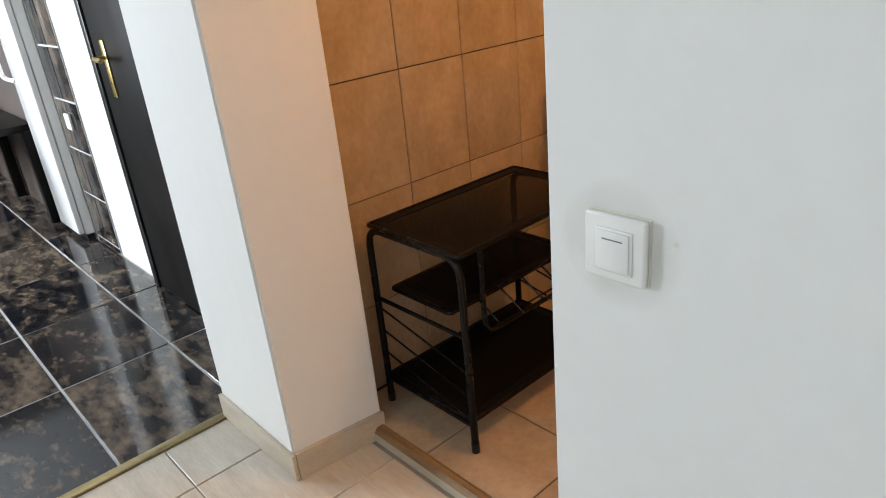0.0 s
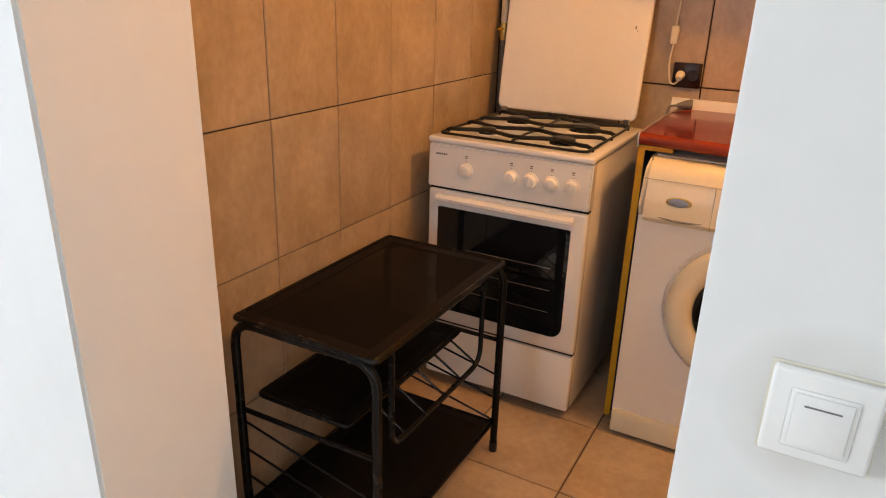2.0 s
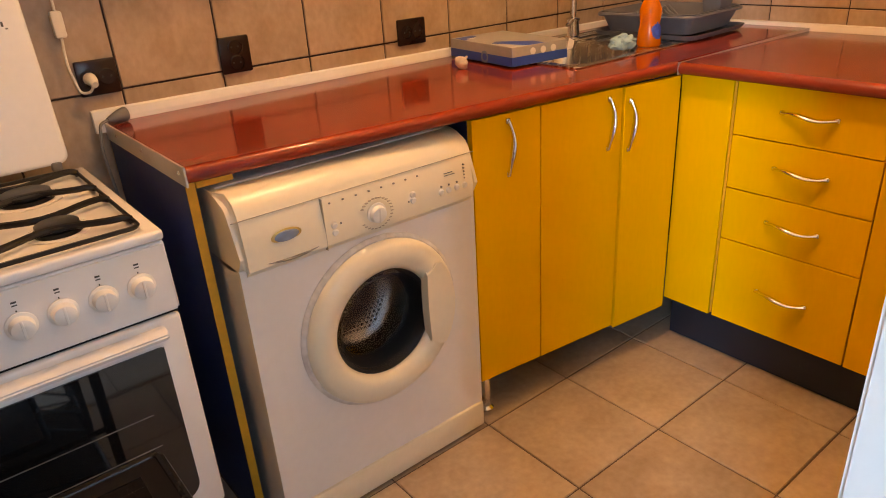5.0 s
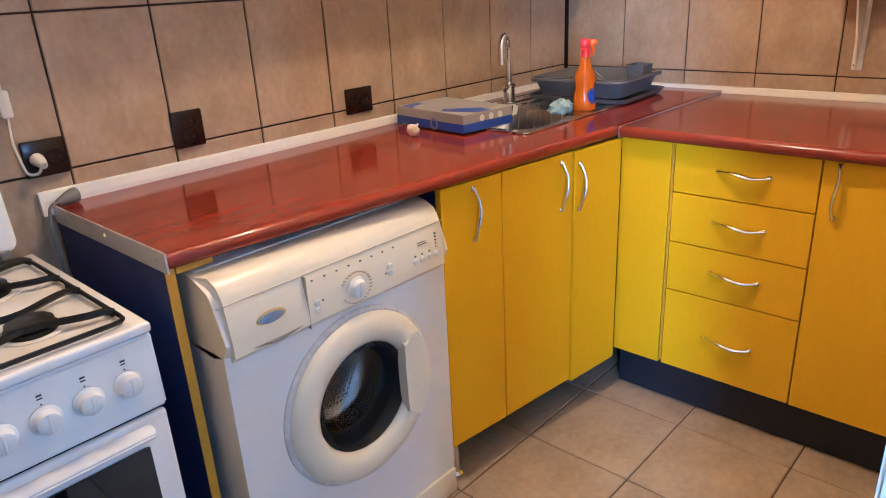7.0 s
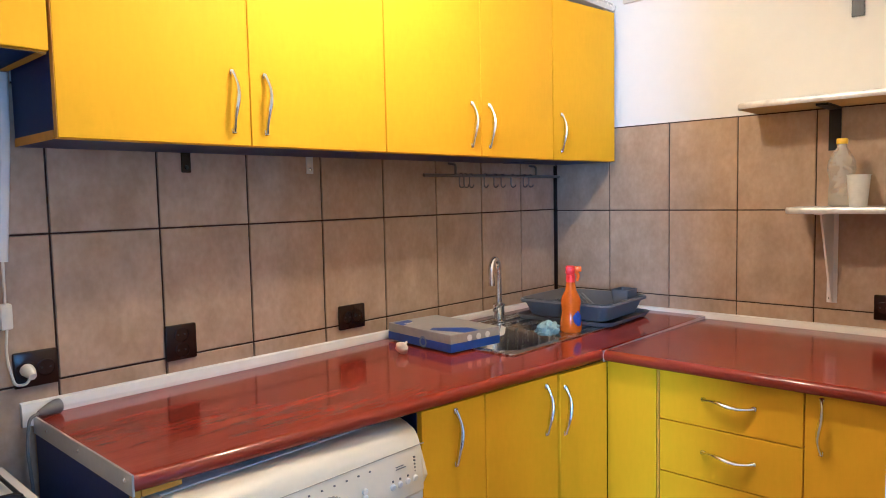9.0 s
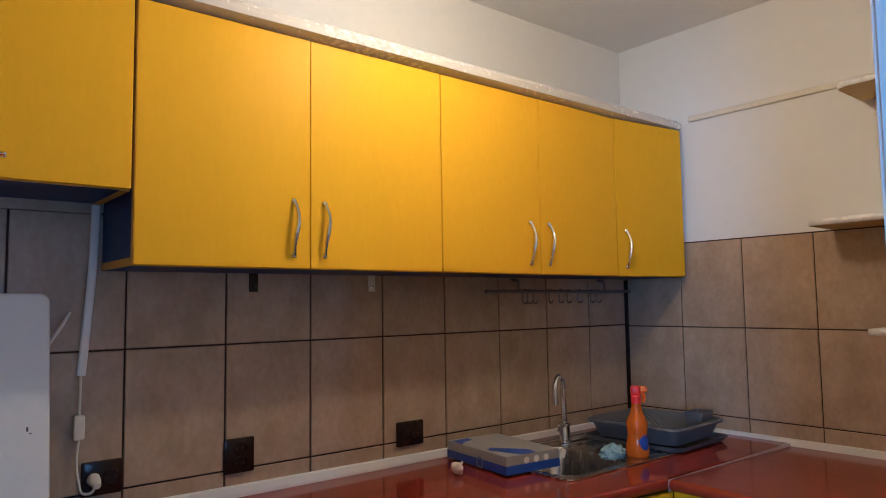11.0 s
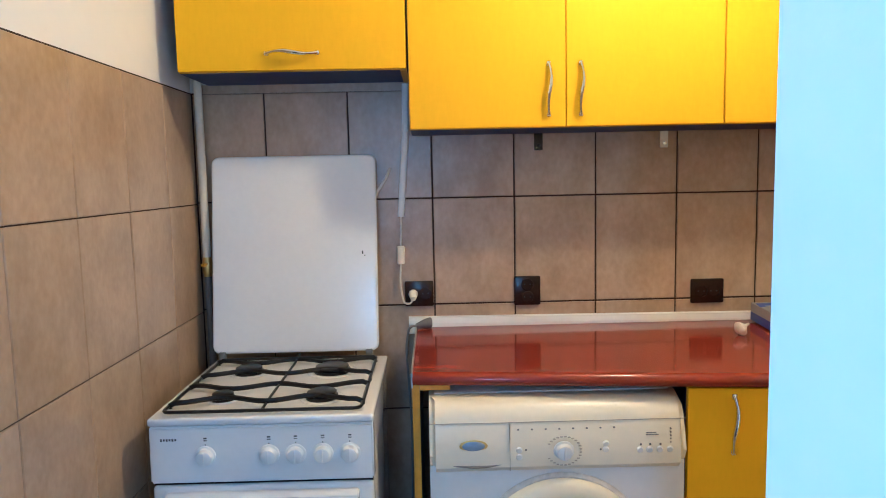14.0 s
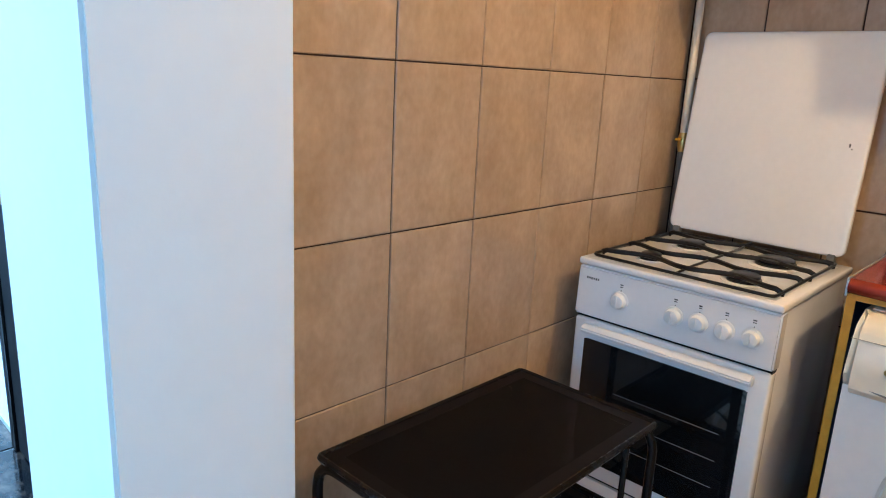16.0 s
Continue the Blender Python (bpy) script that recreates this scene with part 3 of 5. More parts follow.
def right_leaf(parent, y0, y1, z0, z1, handle, name):
    """Leaf facing -x between y1 and y0."""
    d = part(name, box(RX, y1 + 0.0015, z0, RX + 0.018, y0 - 0.0015, z1, 0.0012, 1), "yellow", parent)
    if handle:
        bow_handle(d, pose(RX, handle[0], handle[1], 0, 0, -90) @ (UP if handle[2] else DOWN))
    return d

fil = thing("corner_filler", "yellow filler panel in the corner of the base units", "cabinet panel", group="base units by the wall")
right_leaf(fil, -0.664, -0.824, 0.156, 0.869, None, "panel")
part("side", box(RX + 0.003, -0.832, 0.165, RX + 0.5, -0.8245, 0.866), "orange_edge", fil, smooth=False)
dr = thing("drawer_unit", "yellow four-drawer base unit with chrome handles", "drawer unit", group="base units by the wall")
zs = [0.871, 0.725, 0.573, 0.418, 0.156]
for a, b in zip(zs, zs[1:]):
    right_leaf(dr, -0.833, -1.2165, b + 0.0015, a - 0.0015, (-1.030, (a + b) / 2 + 0.006 if a > 0.5 else 0.290, False), "drawer")
for y in (-0.8335, -1.2125):
    part("side", box(RX + 0.0185, y - 0.008 if y < -1 else y - 0.016, 0.165, RX + 0.56, y + 0.008 if y < -1 else y, 0.870), "blue", dr, smooth=False)
part("bottom", box(RX + 0.0185, -1.204, 0.165, RX + 0.56, -0.85, 0.18), "blue", dr, smooth=False)
rd = thing("door_base_unit", "yellow base unit with one tall door", "base cabinet", group="base units by the wall")
right_leaf(rd, -1.2175, -1.566, 0.156, 0.870, (-1.257, 0.790, True), "door")
part("side", box(RX + 0.0185, -1.567, 0.165, RX + 0.56, -1.551, 0.870), "blue", rd, smooth=False)
part("side", box(RX + 0.0185, -1.238, 0.165, RX + 0.56, -1.222, 0.870), "blue", rd, smooth=False)
for parent, ys in ((fil, (-0.75,)), (dr, (-0.90, -1.15)), (rd, (-1.30, -1.50))):
    for y in ys:
        part("leg", lathe([(0, 0.0), (0.020, 0.0), (0.014, 0.012), (0.014, 0.150), (0.022, 0.16), (0, 0.165)], 12), "black", parent, m=pose(RX + 0.14, y, 0))
part("plinth", box(RX + 0.060, -1.56, 0.002, RX + 0.075, -0.66, 0.164), "plinth", rd, "dark recessed plinth", smooth=False)

# worktops: polygon prisms round the sink cut-out, with a rounded nose
TZ0, TZ1 = 0.873, 0.906
A0, A1 = Vector((0.667, -0.533)), Vector((2.018, -0.672))


def front_y(x):
    return A0.y + (A1.y - A0.y) * (x - A0.x) / (A1.x - A0.x)


def nose(a, b, bm):
    """Half-round front edge between two points of the plan, out to the right of a to b."""
    d = (b - a).normalized()
    out = Vector((d.y, -d.x))
    ring = []
    for p in (a, b):
        ring.append([bm.verts.new((p.x + out.x * 0.016 * math.cos(t), p.y + out.y * 0.016 * math.cos(t), (TZ0 + TZ1) / 2 + (TZ1 - TZ0) / 2 * math.sin(t))) for t in (math.pi * (i / 8 - 0.5) for i in range(9))])
    for i in range(8):
        bm.faces.new((ring[0][i], ring[1][i], ring[1][i + 1], ring[0][i + 1]))
    bm.faces.new(ring[0][::-1]), bm.faces.new(ring[1])


SX0, SX1, SY0, SY1 = 1.780, 2.455, -0.503, -0.075
K = 0.016
bm = bmesh.new()
RB = ROOM_X - 0.014
sheet = [[(A0.x + 0.004, -0.012), (SX0 + 0.012, -0.012), (SX1 - 0.012, -0.012), (RB, -0.012)],
         [(A0.x + 0.004, SY1 - 0.012), (SX0 + 0.012, SY1 - 0.012), (SX1 - 0.012, SY1 - 0.012), (RB, SY1 - 0.012)],
         [(A0.x + 0.004, SY0 + 0.012), (SX0 + 0.012, SY0 + 0.012), (SX1 - 0.012, SY0 + 0.012), (RB, SY0 + 0.012)],
         [(A0.x + 0.004, front_y(A0.x) + K), (SX0 + 0.012, front_y(SX0) + K), (2.018, A1.y + K), (RB, A1.y + 0.0005)]]
lower, higher = ([[bm.verts.new((x, y, z)) for x, y in row] for row in sheet] for z in (TZ0, TZ1))
for level in (lower, higher):
    for i in range(3):
        for j in range(3):
            if (i, j) != (1, 1):
                bm.faces.new((level[i][j], level[i][j + 1], level[i + 1][j + 1], level[i + 1][j]))
rim_ij = [(0, 0), (0, 1), (0, 2), (0, 3), (1, 3), (2, 3), (3, 3), (3, 2), (3, 1), (3, 0), (2, 0), (1, 0)]
for loop in (rim_ij, [(1, 1), (1, 2), (2, 2), (2, 1)]):
    for (i, j), (k, l) in zip(loop, loop[1:] + loop[:1]):
        bm.faces.new((lower[i][j], lower[k][l], higher[k][l], higher[i][j]))
nose(Vector((A0.x + 0.004, A0.y + K)), Vector((2.018, A1.y + K)), bm)
wt = thing("worktop", "glossy red wood-grain worktop along the back wall", "worktop")
part("board", bm, "red", wt)
part("end_strip", box(A0.x - 0.001, A0.y + 0.002, TZ0 - 0.004, A0.x + 0.003, -0.013, TZ1 + 0.002), "aluminium", wt, "aluminium end strip with screws", smooth=False)
for y in (-0.10, -0.28, -0.50):
    part("screw", lathe([(0, 0), (0.004, 0.0), (0.003, 0.002), (0, 0.0025)], 10), "chrome", wt, m=pose(A0.x - 0.001, y, 0.892, 0, -90, 0))
bm = prism([(2.018 + 0.001, A1.y - 0.0025), (2.018 + 0.001, -1.570), (ROOM_X - 0.014, -1.570), (ROOM_X - 0.014, A1.y - 0.0025)], TZ0, TZ1)
nose(Vector((2.019, A1.y - 0.0025)), Vector((2.019, -1.570)), bm)
for v in bm.verts:  # the side worktop falls slightly towards the wall
    v.co.z -= 0.010 * max(0.0, v.co.x - 2.019) / 0.737
wr = thing("worktop", "glossy red wood-grain worktop under the shelves", "worktop")
part("board", bm, "red_y", wr)
part("joint_strip", box(2.003, A1.y - 0.0022, TZ0, ROOM_X - 0.014, A1.y + 0.0002, TZ1 + 0.0006), "aluminium", wr, "aluminium joint strip", smooth=False)
up = [(-0.0005, TZ1 - 0.02), (-0.016, TZ1 - 0.02), (-0.016, TZ1 + 0.006), (-0.012, TZ1 + 0.024), (-0.0005, TZ1 + 0.027)]
bm = profile_x(up, 0.645, ROOM_X - 0.017)
for v in bm.verts:  # the strip dips a little towards the corner
    if v.co.z > TZ1:
        v.co.z += 0.006 - 0.014 * (v.co.x - 0.645) / 2.1
solid("upstand_back", bm, "white_trim", "pale grey upstand strip along the worktop", "trim", kind="structure", smooth=False)
bm = profile_x(up, 0.0, 1.55)
for v in bm.verts:
    v.co.z -= 0.013
bmesh.ops.transform(bm, matrix=Matrix.Translation((ROOM_X, -0.017, 0)) @ Matrix.Rotation(radians(-90), 4, "Z"), verts=bm.verts)
solid("upstand_right", bm, "white_trim", "pale grey upstand strip along the side worktop", "trim", kind="structure", smooth=False)

# blue end panel by the cooker
ep = thing("end_panel", "blue worktop end panel with yellow front edge", "panel")
part("panel", box(0.668, -0.512, 0.004, 0.684, -0.02, TZ0 - 0.001), "blue", ep, smooth=False)
part("edge_band", box(0.668, -0.516, 0.004, 0.686, -0.5125, TZ0 - 0.001), "orange_edge", ep, "yellow edge band", smooth=False)
part("rail", box(0.687, -0.52, TZ0 - 0.013, 0.760, -0.44, TZ0 - 0.001), "orange_edge", ep, "yellow corner cleat", smooth=False)

# ---------------------------------------------------------------- cooker
ck = thing("gas_cooker", "white freestanding gas cooker with lid raised", "cooker", pose(0.068, -0.615, 0))
W_ = 0.512
part("body", box(0.004, 0.03, 0.03, W_ - 0.004, 0.51, 0.825, 0.006), "enamel", ck)
part("foot_base", box(0.02, 0.05, 0.0, W_ - 0.02, 0.49, 0.031), "black", ck)
bm = box(-0.002, -0.010, 0.822, W_ + 0.002, 0.515, 0.841, 0.006, 3)
part("hob", bm, "enamel", ck, "white enamel hob")
part("hob_well", box(0.024, 0.010, 0.8400, W_ - 0.024, 0.470, 0.8418, 0.0008, 1), "enamel", ck)
bm = profile_x([(0.0, 0.686), (-0.012, 0.690), (-0.006, 0.818), (0.004, 0.822), (0.03, 0.822), (0.03, 0.686)], 0.0, W_)
bmesh.ops.bevel(bm, geom=[e for e in bm.edges], offset=0.004, segments=2, affect="EDGES")
panel = part("control_panel", bm, "enamel", ck)


def knob(parent, m, r, depth, material, name="knob", label="", grip=0.008):
    k = part(name, lathe([(r * 1.25, 0), (r * 1.25, 0.003), (r * 1.02, 0.005), (r, 0.007), (r * 0.9, depth), (r * 0.7, depth + 0.002), (0, depth + 0.002)], 24), material, parent, label, m)
    part("pointer", box(-0.003, -r * 0.86, depth, 0.003, r * 0.86, depth + grip, 0.0018, 1), material, k)
    return k


for i, x in enumerate((0.128, 0.273, 0.334, 0.396, 0.458)):
    knob(panel, pose(x, -0.009, 0.752, 90 + 3, 0, 0), 0.0190, 0.018, "white_plastic", grip=0.003)
    bm = box(x - 0.004, -0.0082, 0.786, x + 0.004, -0.0074, 0.788)
    box(x - 0.004, -0.0082, 0.791, x + 0.004, -0.0074, 0.794, bm=bm)
    box(x - 0.001, -0.0085, 0.776, x + 0.001, -0.0078, 0.779, bm=bm)
    part("mark", bm, "print", panel, smooth=False)
bm = bmesh.new()
for i in range(6):
    box(0.026 + i * 0.0065, -0.0079, 0.787 + (0.001 if i % 2 else 0), 0.030 + i * 0.0065, -0.0074, 0.793, bm=bm)
part("nameplate", bm, "print", panel, "small grey maker's mark", smooth=False)
od = part("oven_door", box(0.002, -0.008, 0.236, W_ - 0.002, 0.028, 0.680, 0.008, 3), "enamel", ck, "white oven door")
bm = bmesh.new()
o = [(x, min(z, 0.172)) for x, z in rounded(0.428, 0.40, 0.035, 5) if z < 0] + [(0.214, 0.172), (0.206, 0.174), (-0.206, 0.174), (-0.214, 0.172)]
o = [(x, max(z + 0.03, -0.17)) if z < 0 else (x, z) for x, z in o]
f0, f1 = ([bm.verts.new((W_ / 2 - 0.003 + x, y, 0.453 + z)) for x, z in sorted(o, key=lambda p: math.atan2(p[1], p[0]))] for y in (-0.0085, -0.0125))
bm.faces.new(f1)
for i in range(len(o)):
    bm.faces.new((f0[i], f0[(i + 1) % len(o)], f1[(i + 1) % len(o)], f1[i]))
part("oven_window", bm, "oven_glass", od, "black oven glass", smooth=False)
for z in (0.36, 0.43, 0.50):
    part("oven_shelf", box(0.14, -0.0128, z, 0.42, -0.0126, z + 0.002), "grey_rubber", od, smooth=False)
hb = profile_x([(-0.008, 0.640), (-0.030, 0.646), (-0.034, 0.656), (-0.026, 0.665), (-0.008, 0.668)], 0.035, W_ - 0.035)
bmesh.ops.bevel(hb, geom=hb.edges[:], offset=0.003, segments=2, affect="EDGES")
part("oven_handle", hb, "enamel", od, "white moulded handle bar")
part("drawer", box(0.004, -0.005, 0.035, W_ - 0.004, 0.028, 0.228, 0.006, 2), "enamel", ck, "white bottom drawer")
# black strips fill the two gaps and stand in for their shade
part("drawer_gap", box(0.006, 0.004, 0.226, W_ - 0.006, 0.029, 0.238), "black", ck, smooth=False)
part("panel_gap", box(0.004, 0.002, 0.678, W_ - 0.004, 0.029, 0.688), "black", ck, smooth=False)
for x, y, r in ((0.135, 0.118, 0.026), (0.138, 0.352, 0.036), (0.378, 0.115, 0.036), (0.370, 0.348, 0.046)):
    bu = part("burner", lathe([(r * 1.1, 0.847), (r * 1.1, 0.855), (r * 0.85, 0.856), (r * 0.85, 0.858), (r, 0.859), (r, 0.864), (r * 0.9, 0.866), (0, 0.866)], 24), "black", ck, "black burner cap", pose(x, y, -0.0055))
    part("drip_ring", lathe([(r * 1.5, 0.8474), (r * 1.5, 0.849), (r * 1.35, 0.851), (r * 1.1, 0.848)], 24), "enamel", bu)
# pan supports: frame, cross bar and four waved bars
zz, GX, GY0, GY1 = 0.857, 0.028, 0.006, 0.468
frame_z = zz - 0.006
bm = sweep(bend([(0.15, GY0, frame_z), (GX, GY0, frame_z), (GX, GY1, frame_z), (W_ - GX, GY1, frame_z), (W_ - GX, GY0, frame_z), (0.15, GY0, frame_z)], 0.02), 0.0042, 6)
sweep([(W_ / 2, GY0, frame_z), (W_ / 2, 0.10, zz - 0.003), (W_ / 2, 0.40, zz - 0.003), (W_ / 2, GY1 + 0.006, zz + 0.004)], 0.0036, 6, bm)
for y, s in ((0.062, 1), (0.186, -1), (0.294, 1), (0.424, -1)):
    pts = [(GX, y - s * 0.008, frame_z)]
    for i in range(21):
        u = i / 20
        wave = (1 - math.cos(4 * math.pi * u)) / 2
        pts.append((GX + 0.014 + u * (W_ - 2 * GX - 0.028), y + s * 0.036 * wave - s * 0.008, zz))
    pts += [(W_ - GX, y - s * 0.008, frame_z)]
    sweep(pts, 0.0064, 8, bm)
for x in (GX, W_ - GX):
    for y in (0.06, 0.25, 0.44):
        sweep([(x, y, 0.841), (x, y, frame_z)], 0.004, 6, bm)
part("pan_support", bm, "black", ck, "black wavy pan support grid")
# lid leaning back
LT = math.degrees(math.atan2(0.085, 0.59))
o = rounded(0.498, 0.595, 0.022, 5)
bm = bmesh.new()
rings = []
for inset, y in ((0.0, 0.0), (0.0, -0.012), (0.0015, -0.0155), (0.005, -0.0175), (0.009, -0.018)):
    sx, sz = (0.498 - 2 * inset) / 0.498, (0.595 - 2 * inset) / 0.595
    rings.append([bm.verts.new((x * sx, y, z * sz)) for x, z in o])
for a, b in zip(rings, rings[1:]):
    for i in range(len(o)):
        bm.faces.new((a[i], a[(i + 1) % len(o)], b[(i + 1) % len(o)], b[i]))
bm.faces.new(rings[0]), bm.faces.new(rings[-1])
lid = part("lid", bm, "lid_enamel", ck, "white enamel lid standing open", pose(0.240, 0.516, 0.858) @ pose(0, 0, 0, -LT, 0, 0) @ pose(0, 0, 0.2975), smooth=False)
part("chip", box(0.203, -0.0187, -0.006, 0.207, -0.0178, 0.004), "print", lid, "chipped enamel", smooth=False)
part("chip", box(0.209, -0.0187, -0.012, 0.213, -0.0178, -0.009), "print", lid, smooth=False)
for x in (0.02, 0.46):
    part("hinge", box(x - 0.01, 0.49, 0.845, x + 0.01, 0.515, 0.866, 0.003), "grey_rubber", ck)

# ---------------------------------------------------------------- washing machine
WX0, WX1, WY, WTOP = 0.708, 1.308, -0.606, 0.848
WW = WX1 - WX0
wm = thing("washing_machine", "white front-loading washing machine with ivory control panel", "washing machine", pose(WX0, WY, 0))
for x in (0.0, WW - 0.008):
    part("side_panel", box(x, 0.022, 0.012, x + 0.008, 0.50, 0.700), "enamel", wm, smooth=False)
part("back_panel", box(0.008, 0.49, 0.012, WW - 0.008, 0.50, 0.700), "enamel", wm, smooth=False)
DCX, DCZ = 0.309, 0.466
bm = bmesh.new()
front = []
for y in (0.012, 0.022):
    inner_, outer_ = [], []
    for k in range(48):
        ca, sa = math.cos(2 * math.pi * (k + 0.5) / 48), math.sin(2 * math.pi * (k + 0.5) / 48)
        q = min(((WW - DCX) if ca > 0 else DCX) / abs(ca), ((0.700 - DCZ) if sa > 0 else DCZ - 0.012) / abs(sa))
        inner_.append(bm.verts.new((DCX + 0.150 * ca, y, DCZ + 0.150 * sa)))
        outer_.append(bm.verts.new((DCX + q * ca, y, DCZ + q * sa)))
    for x, z in ((0, 0.012), (WW, 0.012), (WW, 0.700), (0, 0.700)):
        near = min(outer_, key=lambda v: (v.co.x - x) ** 2 + (v.co.z - z) ** 2)
        near.co.x, near.co.z = x, z
    front.append((inner_, outer_))
for k in range(48):
    j = (k + 1) % 48
    for i_, o_ in front:
        bm.faces.new((i_[k], i_[j], o_[j], o_[k]))
    bm.faces.new((front[0][1][k], front[0][1][j], front[1][1][j], front[1][1][k]))
    bm.faces.new((front[0][0][k], front[0][0][j], front[1][0][j], front[1][0][k]))
part("front_panel", bm, "enamel", wm, "white front panel", smooth=False)
part("kick_panel", box(0.001, 0.004, 0.012, WW - 0.001, 0.030, 0.088, 0.004, 2), "ivory", wm)
bm = profile_x([(0.02, 0.690), (-0.018, 0.686), (-0.033, 0.700), (-0.033, 0.73), (-0.020, 0.812), (-0.006, 0.836), (0.02, WTOP), (0.06, WTOP), (0.50, WTOP - 0.002), (0.50, 0.690)], 0.0, WW)
bmesh.ops.bevel(bm, geom=[e for e in bm.edges if abs(e.verts[0].co.x - e.verts[1].co.x) < 1e-5], offset=0.014, segments=3, affect="EDGES")
top = part("control_panel", bm, "ivory", wm, "ivory plastic control panel and top", pose(0, 0.028, 0))
part("worktop_lid", box(0.012, 0.09, WTOP - 0.001, WW - 0.012, 0.515, WTOP + 0.004, 0.003), "dirt", wm, "dusty white top")
part("seam", box(-0.0005, -0.0230, 0.8025, WW + 0.0005, -0.020, 0.8038), "seam", top, smooth=False)
PN = Matrix.Rotation(radians(90 + 8), 4, "X")
kb = knob(top, pose(0.312, -0.031, 0.736) @ PN, 0.0195, 0.015, "white_plastic", "dial", "white programme dial", 0.0035)
bm = bmesh.new()
for i in range(24):
    a = radians(-60 + 300 * i / 23 - 90)
    x, z = 0.312 + 0.040 * math.cos(a), 0.736 + 0.034 * math.sin(a)
    box(x - 0.003, -0.0345, z - 0.001, x + 0.003, -0.0305, z + 0.001, bm=bm)
part("dial_print", bm, "seam", top, smooth=False)
marks = [(0.205 + i * 0.032, 0.785, 0.004, 0.003, -0.0258) for i in range(8)] + [(0.561, 0.748 + i * 0.008, 0.003, 0.003, -0.0295) for i in range(5)]
marks += [(x, z, 0.004, 0.004, -0.0318) for x, z in ((0.222, 0.738), (0.222, 0.722), (0.396, 0.735), (0.49, 0.744), (0.512, 0.744), (0.536, 0.744))] + [(0.505, 0.772, 0.024, 0.0012, -0.0275), (0.505, 0.767, 0.030, 0.0012, -0.0285)]
for x, z, w_, h_, y in marks:
    part("print_mark", box(x, y - 0.001, z, x + w_, y + 0.004, z + h_), "grey_rubber", top, smooth=False)
for x, z in ((0.208, 0.740), (0.208, 0.724), (0.410, 0.751), (0.410, 0.737), (0.490, 0.734), (0.512, 0.734), (0.536, 0.734), (0.560, 0.734)):
    part("button", lathe([(0.0075, 0), (0.0075, 0.003), (0.006, 0.005), (0, 0.0055)], 14), "white_plastic", top, m=pose(x, -0.031, z) @ PN)
part("drawer_seam", box(0.186, -0.0334, 0.690, 0.1872, -0.020, 0.802), "seam", top, smooth=False)
n = 20
bm = sweep([(0.04 + 0.14 * i / n, -0.0325 + 0.001, 0.708 - 0.006 * math.sin(math.pi * i / n)) for i in range(n + 1)], [0.0004 + 0.006 * math.sin(math.pi * i / n) ** 1.2 for i in range(n + 1)], 8, flat=0.5)
part("drawer_grip", bm, "grey_rubber", top, "curved grip recess of the detergent drawer")
for r, mt, y, nm in ((1.0, "logo_gold", -0.0333, "badge_rim"), (0.80, "logo_blue", -0.0352, "badge")):
    bm = lathe([(0, 0.0), (0.033 * r, 0.0), (0.033 * r, 0.001), (0.030 * r, 0.002), (0, 0.0022)], 24)
    bmesh.ops.transform(bm, matrix=Matrix.Diagonal((1, 0.45, 1, 1)), verts=bm.verts)
    part(nm, bm, mt, top, "oval maker's badge" if r == 1 else "", pose(0.102, y + 0.003, 0.752) @ PN)
# door: ring, dark bowl, drum, glass
FACE = pose(DCX, 0.012, DCZ, 90, 0, 0)
dr_ = part("door_seat", lathe([(0.212, 0.0), (0.212, 0.004), (0.205, 0.010), (0.190, 0.010)], 48), "dirt", wm, "grey recess round the door", FACE)
ring = part("door_ring", lathe([(0.199, 0.004), (0.202, 0.012), (0.198, 0.022), (0.187, 0.030), (0.165, 0.033), (0.147, 0.030), (0.135, 0.021), (0.130, 0.010), (0.130, 0.0)], 56), "ivory", wm, "ivory porthole door ring", FACE)
part("seal", lathe([(0.150, -0.004), (0.134, 0.016), (0.128, 0.004), (0.122, -0.03), (0.118, -0.06), (0.112, -0.066)], 48), "dark_gap", wm, "dark rubber door seal", FACE)
DRUM_D = -0.30
drum = part("drum", lathe([(0.112, -0.064), (0.160, -0.068), (0.200, -0.09), (0.205, -0.25), (0.170, DRUM_D + 0.015), (0.09, DRUM_D), (0, DRUM_D - 0.006)], 48), "drum_steel", wm, "perforated steel drum", FACE)
bm = bmesh.new()
for k in range(-11, 12):
    for j in range(-11, 12):
        x, z = k * 0.0145 + (0.007 if j % 2 else 0), j * 0.0125
        if x * x + z * z < 0.026:
            join(bm, lathe([(0.0052, 0), (0.004, 0.0016), (0, 0.0024)], 6), Matrix.Translation((x, z, DRUM_D + 0.003 + 0.5 * (x * x + z * z))))
tagged(part("dimple_pattern", bm, "drum_steel", drum), kind="stuff")
for a_ in (35, 155, 275):
    ca, sa = math.cos(radians(a_)), math.sin(radians(a_))
    part("drum_rib", sweep([(0.185 * ca, 0.185 * sa, -0.10), (0.178 * ca, 0.178 * sa, -0.17), (0.185 * ca, 0.185 * sa, -0.25)], [0.012, 0.022, 0.012], 10), "drum_steel", drum)
for q in (-0.012, 0.004, 0.020):
    part("drum_weld", sweep([(-0.15 + 0.03 * i, 0.05 * (i / 10) + q, DRUM_D + 0.006 + 0.5 * ((-0.15 + 0.03 * i) ** 2)) for i in range(11)], 0.0035, 6), "chrome", drum)
part("door_glass", lathe([(0.129, 0.012), (0.120, 0.013), (0.112, 0.006), (0.104, -0.040), (0.085, -0.050), (0.04, -0.053), (0, -0.053)], 48), "porthole", wm, "domed clear door glass", FACE)
bm = bmesh.new()
o = []
